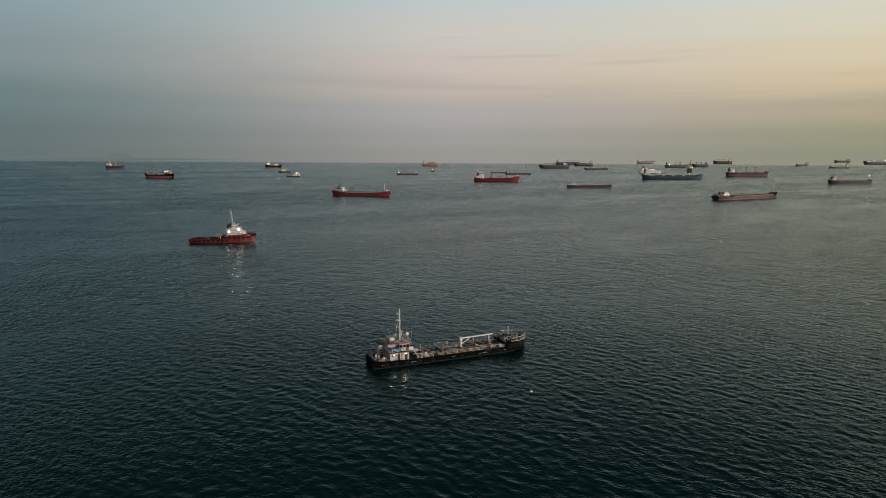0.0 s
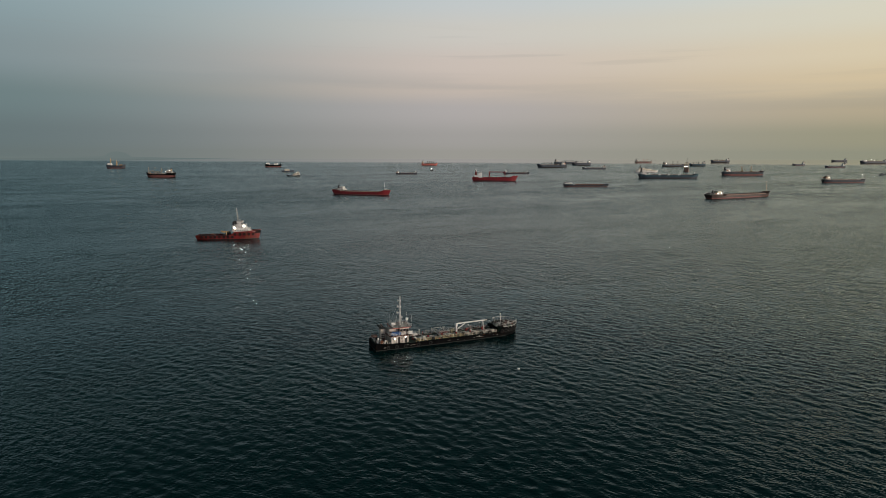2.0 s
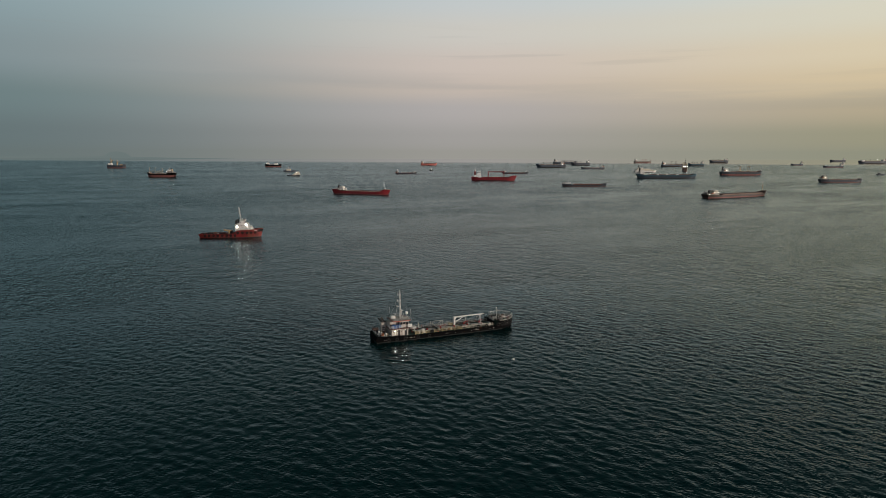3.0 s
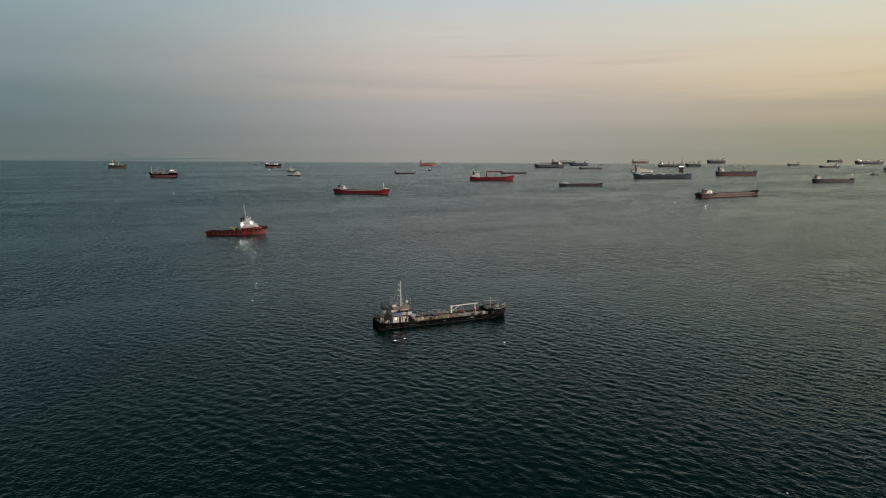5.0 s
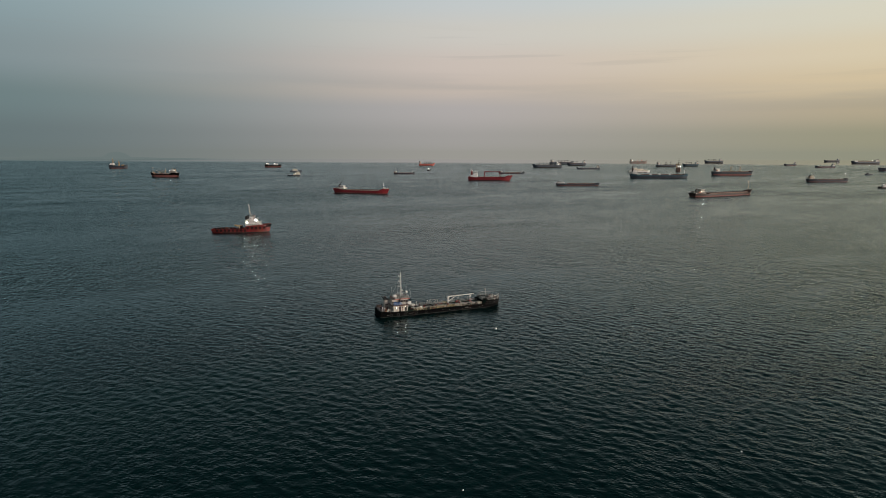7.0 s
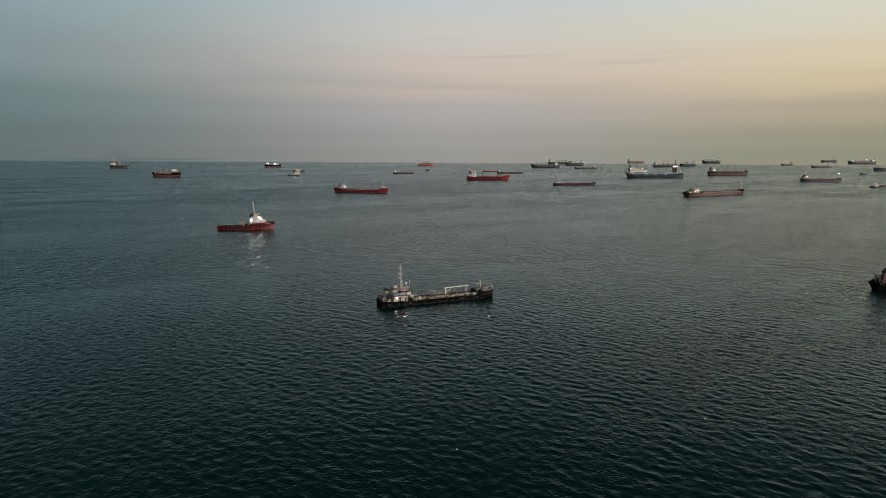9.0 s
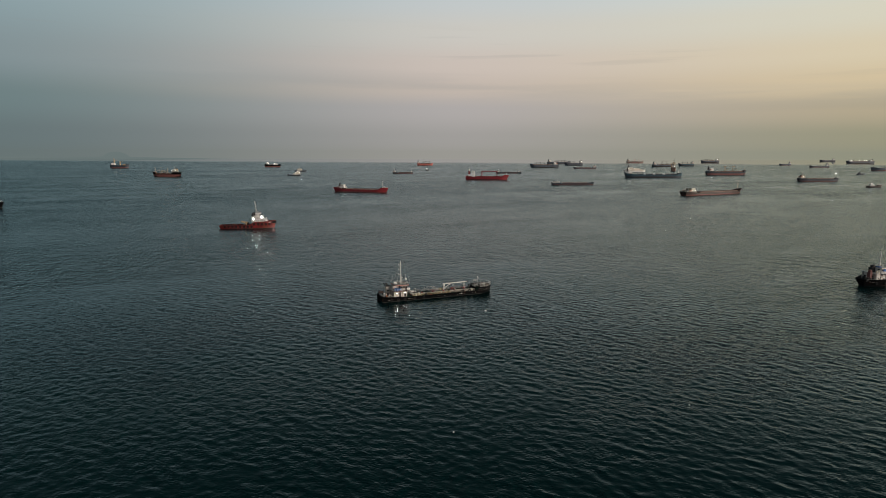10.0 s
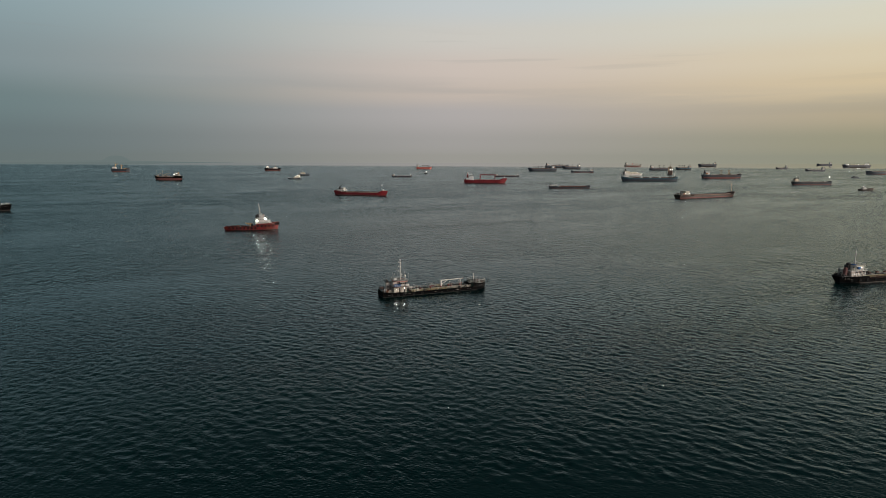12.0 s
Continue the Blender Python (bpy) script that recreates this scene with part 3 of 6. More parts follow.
# ---- the ships at anchor ----
def red_coaster():
    r = thing("cargo_ship", -105, 818, -17, "red coaster with a low hull, white house aft and foremast", "ship")
    ln = Lines(81, 12, 3.8, 1.8, 1.5, 0.84, 0.17, 0.035, 0.02, step=0.06)
    add_hull(r, ln, RED_HULL, BOOT_RED, 0.9, 0.8, DECK_RED, RED_HULL)
    hatches(r, ln, 0.24, 0.84, 4, DECK_RED, 1.2, 0.7)
    x, z = house(r, ln, 0.125, 11, 1, WHITE, 0.76, 2.3, windows=3)
    tier(r, "wheelhouse", x - 0.5, x + 4.5, 7, z, 2.3, WHITE, 3)
    part("wheelhouse_roof", box(mesh(), x + 2, 0, z + 2.3, 5.8, 8, 0.16), WHITE, r)
    z += 2.4
    funnel(r, x - 3, z - 2.4, 3.6, 1.0, DARK)
    mast(r, x - 1.2, z, 8.5, 0.22, DARK)
    mast(r, 0.41 * 78, ln.deck(0.9), 10.5, 0.22, WHITE, ((0.5, 1.6),), name="foremast")
    part("windlass", box(mesh(), 0.44 * 78, 0, ln.deck(0.94), 2.2, 3.0, 1.0, 0.2), DARK, r)
    part("coaming", box(mesh(), 0.04 * 81, 0, ln.deck(0.5), 0.61 * 81, 9.2, 0.9, 0.1), CREAM, r, "pale coaming along the hatches")
    part("derrick", rod(mesh(), (x - 3.5, 0, z + 1.0), (x + 2.5, 0, z + 5.5), 0.22, 6), DARK, r)
    deck_gear(r, ln, 81, 12, 17)
    for s in (-1, 1):
        rails(r, [(-38, s * 4.6, ln.deck(0.05)), (-24, s * 5.4, ln.deck(0.1))], 1.0, 3, WHITE, 0.06)


def red_gantry_ship():
    r = thing("cargo_ship", 103, 1220, -8, "red cargo ship with white house aft and red gantry crane", "ship")
    ln = Lines(88, 14, 5.6, 3.2, 0.4, 0.80, 0.16, 0.05, 0.012, step=0.12)
    add_hull(r, ln, RED_HULL, BOOT_DARK, 0.7, 0.9, DECK_RED, RED_HULL)
    hatches(r, ln, 0.24, 0.84, 4, RED_HULL, 1.4, 0.72)
    x, z = house(r, ln, 0.165, 8.5, 4, BRIGHT, 0.8, 2.7, taper=0.03, windows=0)
    part("window_band", box(mesh(), x, 0, z - 1.9, 8.0, 10.4, 0.8), GLASS, r)
    part("bridge_wing", box(mesh(), x, 0, z - 3.0, 4.0, 15.0, 1.0, 0.1), BRIGHT, r)
    part("poop_house", box(mesh(), x - 6.5, 0, ln.deck(0.05), 7, 10, 4.6, 0.2), BRIGHT, r)
    funnel(r, x - 7.6, ln.deck(0.05), 13.0, 1.5, RED_PAINT, WHITE)
    part("flag_staff", rod(mesh(), (x - 10.5, 0, ln.deck(0.03)), (x - 11.5, 0, ln.deck(0.03) + 7), 0.12, 5), WHITE, r)
    mast(r, x, z, 4, 0.2)
    g = new("gantry_crane")
    g.parent = r
    for xx in (-11.0, 19.5):
        for s in (-1, 1):
            part("leg", box(mesh(), xx, s * 6.2, 6.6, 1.0, 0.8, 9.8, 0.08), RED_HULL, g)
        part("cross_beam", box(mesh(), xx, 0, 15.4, 1.1, 13.2, 1.1, 0.08), RED_HULL, g)
    for s in (-1, 1):
        part("girder", box(mesh(), 4.2, s * 5.6, 16.2, 32.0, 0.9, 1.3, 0.08), RED_HULL, g)
    mast(r, 39, ln.deck(0.93), 6.5, 0.2, WHITE, (), name="foremast")


def blue_tanker():
    r = thing("tanker_ship", 485, 1346, -1, "long teal and black tanker in ballast, house aft", "ship")
    ln = Lines(127, 19, 6.6, 2.2, 1.4, 0.91, 0.1, 0.025, 0.02, full=0.84)
    add_hull(r, ln, NAVY_HULL, BOOT_DARK, 0.9, 1.0, DECK_GREY, TEAL_HULL)
    smooth(part("hull_band", hull_shell(ln, 4.4, lambda t: ln.deck(t) + 0.4, 0.03), TEAL_HULL, r, "teal band along the top of the hull"))
    x, z = house(r, ln, 0.07, 10, 3, WHITE, 0.7, 2.8, windows=2)
    funnel(r, x - 4, z - 3, 7, 1.8, DARK)
    mast(r, x, z, 5, 0.25)
    part("pipe_rack", box(mesh(), 8, 0, ln.deck(0.5) + 0.6, 92, 1.6, 1.1, 0.1), DECK_RED, r)
    for k in (-20, 0, 22):
        part("manifold", box(mesh(), k, 0, ln.deck(0.5), 3, 13, 1.7, 0.15), WHITE, r)
    mast(r, 55, ln.deck(0.95), 8, 0.25, WHITE, ((0.6, 2),), name="foremast")


def brown_tanker():
    r = thing("cargo_ship", 376, 783, 27, "rust brown coaster riding light, lit house aft", "ship")
    ln = Lines(115, 15, 3.3, 2.9, 1.0, 0.86, 0.17, 0.035, 0.015, step=0.1)
    add_hull(r, ln, BROWN_HULL, BOOT_RED, 1.3, 0.5, DECK_RED, DARK)
    smooth(part("hull_band", hull_shell(ln, 2.3, lambda t: ln.deck(t) + 0.35, 0.03), BROWN_HULL, r, "dark brown band under the deck edge"))
    hatches(r, ln, 0.22, 0.87, 3, HATCH, 1.5, 0.78)
    x, z = house(r, ln, 0.11, 14, 1, WEATHERED, 0.78, 2.6, windows=3)
    tier(r, "wheelhouse", x - 1.5, x + 5.5, 9, z, 2.5, CREAM, 4)
    part("wheelhouse_roof", box(mesh(), x + 2, 0, z + 2.5, 7.6, 9.6, 0.16), WEATHERED, r)
    z += 2.4
    for k, (a, b) in enumerate(((-12, -3), (-12, 3), (-8, -4.5))):
        part("ventilator", rod(mesh(), (x + a, b, z - 5.0), (x + a, b, z - 2.2), 0.5, 8, 0.7), WEATHERED, r)
    rails(r, [(x - 13, -5.4, z - 5.2), (x - 7.5, -6.2, z - 5.2), (x + 7, -6.4, z - 2.4)], 1.0, 2.0, WHITE, 0.07)
    funnel(r, x - 5, z - 2.4, 2.8, 1.4, DARK)
    mast(r, x - 13, z - 5, 13, 0.22, DARK, ((0.5, 2.0),), name="aft_mast")
    mast(r, 49, ln.deck(0.94), 13, 0.2, BUFF, ((0.6, 1.4),), name="foremast")
    part("lifeboat", ellipsoid(x - 5, -5.6, z - 3.0, 2.4, 0.9, 0.9), ORANGE, r)
    part("lifeboat", ellipsoid(x - 5, 5.6, z - 3.0, 2.4, 0.9, 0.9), ORANGE, r)
    for k, (a, b) in enumerate(((-11, -4), (-4, -5), (3, -4.6))):
        lamp(r, x + a, b * 1.45, z - 2.4 - (k == 0) * 2, 0.4)


def dark_barge():
    r = thing("cargo_ship", 236, 1023, 1, "long low dark coaster, loaded deep in the water", "ship")
    ln = Lines(74, 11, 2.3, 1.5, 1.0, 0.88, 0.2, 0.03, 0.02, step=0.04)
    add_hull(r, ln, NAVY_HULL, BOOT_RED, 0.7, 0.7, DECK_GREY, HAZED_GREY_HULL)
    hatches(r, ln, 0.25, 0.88, 2, DECK_RED, 1.5, 0.8)
    x, z = house(r, ln, 0.1, 12, 1, WHITE, 0.7, 2.2, windows=3)
    funnel(r, x - 4, z - 1.5, 2.8, 0.8, DARK)
    mast(r, x + 3, z, 4, 0.15)


def cargo_a():
    rng_pick = (DECK_RED, WEATHERED, BUFF)
    r = thing("cargo_ship", -596, 1335, 174, "black freighter with rusty red underside and derrick masts", "ship")
    ln = Lines(64, 10.5, 6.6, 2.6, 2.2, 0.86, 0.26, 0.05, 0.03)
    add_hull(r, ln, BLACK_HULL, BOOT_RED, 4.9, 0.9, DECK_RED, BLACK_HULL)
    hatches(r, ln, 0.36, 0.82, 3, HATCH, 1.6, 0.7)
    x, z = house(r, ln, 0.19, 13, 2, WEATHERED, 0.8, 2.4, windows=2)
    tier(r, "wheelhouse", x - 1, x + 4, 6.5, z, 2.3, WHITE, 3)
    z += 2.4
    funnel(r, x - 4.5, z - 3, 4.8, 1.3, BUFF)
    mast(r, x + 1, z, 6, 0.22, BUFF)
    for t, h in ((0.46, 13), (0.7, 15), (0.93, 12.5)):
        m_ = mast(r, (t - 0.5) * 60, ln.deck(t), h, 0.4, BUFF, ((0.9, 3.6), (0.6, 2.2)))
    for xa, za, xb, zb, yy in ((6, 9, -6, 15, 0.8), (8, 9, 19, 14, -0.8), (-3, 9, 8, 13.5, 1.6), (14, 9.5, 3, 15, -1.6), (24, 11, 15, 16, 0.6)):
        part("derrick", rod(mesh(), (xa, yy, za), (xb, yy * 2, zb), 0.28, 6), BUFF, r)
    for t in (0.46, 0.7):
        part("mast_house", box(mesh(), (t - 0.5) * 60, 0, ln.deck(t), 4.2, 7.5, 3.0, 0.2), WEATHERED, r)
    for a, b, h in ((-10, 3.6, 2.2), (-6, -3.4, 1.8), (4, 3.8, 2.0), (10, -3.6, 1.7), (22, 2.6, 1.6), (-22, 3.2, 2.6), (-25, -2.8, 2.0)):
        part("winch_platform", box(mesh(), a, b, 6.6, 2.4, 1.8, h, 0.15), rng_pick[int(a * 3 + b) % 3], r)
    deck_gear(r, ln, 64, 10.5, 31)
    for a in (2, 5.5, -3, -7):
        lamp(r, x + a, 4.6, z - 2.6, 0.36)


def crane_ship():
    r = thing("supply_ship", -1035, 2014, 4, "dark blue heavy lift ship with tan crane towers", "ship")
    ln = Lines(58, 13, 8.4, 2.5, 1.5, 0.85, 0.25, 0.035, 0.012)
    add_hull(r, ln, NAVY_HULL, BOOT_RED, 2.2, 0.9, DECK_GREY, NAVY_HULL)
    x, z = house(r, ln, 0.16, 12, 2, WHITE, 0.8, 3.0)
    for xx, h in ((-17, 22), (1.5, 16)):
        c = part("crane_tower", rod(mesh(), (xx, 0, 9), (xx, 0, 9 + h), 2.2, 8, 0.8), BUFF, r)
        part("jib", rod(mesh(), (xx, 0, 9 + h * 0.55), (xx + 8, 0, 9 + h * 0.8), 0.7, 6, 0.4), BUFF, c)
    part("deck_cargo", box(mesh(), 17, 0, 8.6, 14, 8, 3.2, 0.3), BUFF, r)


def small_freighter():
    r = thing("cargo_ship", -585, 2200, 4, "dark freighter with red underside, white house at each end", "ship")
    ln = Lines(56, 12, 7.2, 2.2, 2.0, 0.85, 0.25, 0.035, 0.012)
    add_hull(r, ln, BLACK_HULL, BOOT_RED, 3.4, 0.9, DECK_GREY, WEATHERED)
    x, z = house(r, ln, 0.17, 9, 2, WHITE, 0.8, 2.8)
    mast(r, x, z, 6, 0.25)
    house(r, ln, 0.66, 14, 2, WHITE, 0.75, 2.6, wings=False)
    hatches(r, ln, 0.3, 0.52, 2, HATCH)
    mast(r, 10, 14, 8, 0.3, BUFF)
    for a in (-20, -16, 6, 12):
        lamp(r, a, -5, 13.5, 0.55)


def grey_patrol_vessel():
    r = thing("patrol_vessel", -424, 1704, 2, "grey naval auxiliary with a low bow, under way", "ship")
    ln = Lines(33, 7, 3.2, 1.3, 0.2, 0.7, 0.3, 0.05, 0.02, full=0.6)
    add_hull(r, ln, HAZED_GREY_HULL, BOOT_DARK, 0.5, 0.5, DECK_GREY, HAZED_GREY_HULL)
    x, z = house(r, ln, 0.42, 13, 2, CREAM, 0.75, 2.4)
    mast(r, x, z, 7, 0.3, STEEL)
    return r


def white_ferry():
    r = thing("ferry", -335, 1420, 180, "small cream passenger ferry, decks stepped aft, low dark bow", "ship")
    ln = Lines(31, 8, 1.8, 0.5, 0.2, 0.8, 0.2, 0.05, 0.02, full=0.62)
    add_hull(r, ln, NAVY_HULL, BOOT_DARK, 0.4, 0.5, DECK_GREY, WHITE)
    tier(r, "saloon", -14.5, 0.5, 6.6, 1.9, 2.7, CREAM, 5)
    tier(r, "upper_saloon", -14.2, -3.5, 6.2, 4.7, 2.6, CREAM, 4)
    tier(r, "wheelhouse", -12.8, -7, 5, 7.4, 2.4, CREAM, 3)
    for a, b in ((-13.5, 6.2), (-9, 8.6), (-4.5, 6.4)):
        lamp(r, a, 3.4, b, 0.35)
    mast(r, -9, 9.8, 3, 0.15)


def deck_gear(root, ln, L, B, seed):
    """Winches, ventilators and lockers about the decks, and the rails along the poop and the forecastle."""
    rng = random.Random(seed)
    for i in range(7):
        t = rng.choice((rng.uniform(0.04, 0.22), rng.uniform(0.88, 0.95), rng.uniform(0.25, 0.85)))
        x, y, z = (t - 0.5) * L, rng.uniform(-0.36, 0.36) * B, ln.deck(t)
        if i % 3 == 0:
            part("ventilator", rod(mesh(), (x, y, z), (x, y, z + rng.uniform(2.0, 3.6)), 0.4, 8, 0.55), WHITE, root)
        elif i % 3 == 1:
            part("winch", rod(mesh(), (x, y - 1, z + 0.8), (x, y + 1, z + 0.8), 0.7, 8), DARK, root)
        else:
            part("locker", box(mesh(), x, y, z, rng.uniform(1.2, 2.4), rng.uniform(1.0, 2.0), rng.uniform(1.2, 2.2), 0.1), rng.choice((WEATHERED, CREAM, DECK_RED)), root)
    for s in (-1, 1):
        rails(root, [ln.point(t, ln.deck(t) + 0.5, s) for t in (0.03, 0.09, 0.16)], 1.1, 2.5, WHITE, 0.07)
        rails(root, [ln.point(t, ln.deck(t) + 0.6, s) for t in (0.92, 0.95, 0.975)], 1.1, 2.5, WHITE, 0.07)


def coaster(x, y, turn, L, B, F, paint, label, house_at=0.1, tiers=1, foremast=7, boot=BOOT_RED, holds=3, lit=False, name="cargo_ship", fore=1.6, masthead=False, paint_house=None):
    r = thing(name, x, y, turn, label, "ship", "coasters at anchor")
    ln = Lines(L, B, F, fore, 0.6, 0.89, 0.2, 0.025, 0.025)
    add_hull(r, ln, paint, boot, F * 0.25, 0.7, DECK_GREY, paint)
    hatches(r, ln, 0.25, 0.86, holds, HATCH, 1.2, 0.7)
    hx, z = house(r, ln, house_at, L * 0.11, tiers, paint_house or WHITE, 0.72, 2.6, windows=2)
    part("winch_house", box(mesh(), 0.35 * L, 0, ln.deck(0.84), L * 0.03, B * 0.4, 1.6, 0.15), WHITE, r)
    for s in (-1, 1):
        part("lifeboat", ellipsoid(hx - L * 0.05, s * B * 0.34, z - 1.4, 2.0, 0.8, 0.8), ORANGE, r)
    part("wheelhouse", box(mesh(), hx + L * 0.012, 0, z, L * 0.05, B * 0.5, 2.2, 0.15), paint_house or WHITE, r)
    part("wheelhouse_windows", box(mesh(), hx + L * 0.012, 0, z + 1.1, L * 0.052, B * 0.51, 0.7), GLASS, r)
    deck_gear(r, ln, L, B, int(L * 7 + y))
    funnel(r, hx - L * 0.04, z - 2, 3.5, L * 0.013 + 0.3, DARK)
    mast(r, hx, z + 2.2, 5, 0.2)
    if foremast:
        mast(r, 0.42 * L, ln.deck(0.93), foremast, 0.2, STEEL, ((0.7, 1.4),), name="foremast")
    if lit:
        lamp(r, hx + 1, -B * 0.37, z - 1, 0.4)
    if masthead:
        lamp(r, 0.42 * L, 0, ln.deck(0.93) + foremast + 0.4, 0.6)
    return r, ln


def bulker(x, y, turn, L, B, F, paint, label, cranes=4, boot=BOOT_RED, boot_k=0.4, tiers=3, crane_h=9, lit=3, crane_paint=DARK, pairs=False):
    r = thing("bulk_carrier", x, y, turn, label, "ship", "bulk carriers at anchor")
    ln = Lines(L, B, F, 2.4, 0.3, 0.9, 0.18, 0.04, 0.012, full=0.83)
    add_hull(r, ln, paint, boot, F * boot_k, 1.0, DECK_RED, paint)
    hatches(r, ln, 0.25, 0.88, cranes + 1, HATCH, 1.8, 0.62)
    hx, z = house(r, ln, 0.11, L * 0.11, tiers, WHITE, 0.8, 2.8, taper=0.08, windows=2)
    deck_gear(r, ln, L, B, int(L * 7 + y))
    for s in (-1, 1):
        part("lifeboat", ellipsoid(hx - L * 0.03, s * B * 0.43, z - 4.5, 3.0, 1.1, 1.1), ORANGE, r)
    funnel(r, hx - L * 0.06, z - 4, 6.5, L * 0.014 + 0.3, DARK)
    mast(r, hx, z, 5, 0.25, DARK)
    for i in range(cranes):
        t = 0.25 + 0.63 * (i + 1) / (cranes + 1)
        if pairs:
            for s in (-1, 1):
                part("derrick_post", rod(mesh(), ((t - 0.5) * L, s * 3.2, F), ((t - 0.5) * L, s * 3.2, F + crane_h), 0.5, 7, 0.4), crane_paint, r)
            part("derrick_beam", box(mesh(), (t - 0.5) * L, 0, F + crane_h - 0.8, 4.2, 7.6, 1.1, 0.1), crane_paint, r)
            part("mast_house", box(mesh(), (t - 0.5) * L, 0, F, 4.4, 8, 2.6, 0.2), DECK_GREEN, r)
            part("derrick", rod(mesh(), ((t - 0.5) * L, 1.5, F + 3), ((t - 0.5) * L + 9, 1.5, F + 6), 0.25, 5), crane_paint, r)
        else:
            crane(r, (t - 0.5) * L, F, crane_h, L * 0.11, crane_paint, -8)
    mast(r, 0.45 * L, ln.deck(0.94), 6, 0.25, crane_paint, (), name="foremast")
    rng = random.Random(int(L * 10 + x))
    for i in range(lit):
        lamp(r, hx + rng.uniform(-4, 4), rng.choice((-1, 1)) * B * 0.36, z - rng.uniform(1, 6), 0.55)
    return r, ln


def end_on_ship():
    r = thing("coaster_ship", 714, 1848, 72, "rust brown ship lying end on, tall mast, lights about its house", "ship")
    ln = Lines(70, 12.5, 7.5, 2.5, 2.0, 0.88, 0.2, 0.035, 0.012)
    add_hull(r, ln, HATCH, BOOT_DARK, 1.5, 1.0, DECK_GREY, HATCH)
    x, z = house(r, ln, 0.12, 12, 3, WEATHERED, 0.8, 2.7)
    for s in (-1, 1):
        part("derrick_post", rod(mesh(), (6, s * 5, 9), (6, s * 5, 22), 1.0, 8, 0.8), BUFF, r)
    part("derrick_beam", box(mesh(), 6, 0, 20.6, 1.6, 12, 1.4, 0.2), BUFF, r)
    mast(r, x, z, 20, 0.6, DARK, ((0.4, 6), (0.7, 4)))
    mast(r, 14, 9, 18, 0.7, BUFF, ((0.9, 7), (0.6, 4)))
    for s in (-1, 1):
        part("derrick", rod(mesh(), (14, s * 1.5, 12), (22, s * 7, 24), 0.4, 6), BUFF, r)
    for s in (-5, 0, 5):
        lamp(r, x - 6.4, s, z - 3, 0.7)


def cream_cruise_ship():
    r = thing("passenger_ship", 557, 1716, 4, "cream ship with long stepped superstructure and dark funnel", "ship")
    ln = Lines(62, 12, 4.5, 1.5, 1.0, 0.85, 0.2, 0.035, 0.012)
    add_hull(r, ln, WHITE, BOOT_DARK, 0.8, 0.8, DECK_GREY, WHITE)
    tier(r, "deckhouse", -24, 22, 10, 4.6, 3.0, CREAM, 10)
    tier(r, "deckhouse", -24, 12, 9, 7.7, 2.8, CREAM, 8)
    tier(r, "bridge", -22, -8, 8, 10.6, 2.6, CREAM, 4)
    funnel(r, -19, 12.5, 6, 1.6, DARK)
    mast(r, -10, 13, 5, 0.2)
    for a in (-20, -2, 6, 14):
        lamp(r, a, -5, 9.5, 0.5)


def work_boat(x, y, turn, L, paint, label, wheel=WHITE, name="work_boat", lit=True, group=""):
    r = thing(name, x, y, turn, label, "boat", group)
    ln = Lines(L, L * 0.27, L * 0.075, L * 0.05, 0.1, 0.7, 0.2, 0.05, 0.03, full=0.58)
    add_hull(r, ln, paint, BOOT_DARK, 0.3, 0.5, DECK_GREY, paint)
    x0 = -L * 0.3
    tier(r, "wheelhouse", x0, x0 + L * 0.26, L * 0.17, ln.F, 2.3, wheel, 3)
    tier(r, "bridge", x0 + 0.5, x0 + L * 0.18, L * 0.14, ln.F + 2.3, 1.9, wheel, 3)
    mast(r, x0 + L * 0.1, ln.F + 4.2, 3.4, 0.12, STEEL)
    if lit:
        lamp(r, x0 + 1, -L * 0.06, ln.F + 4.6, 0.45)
    return r


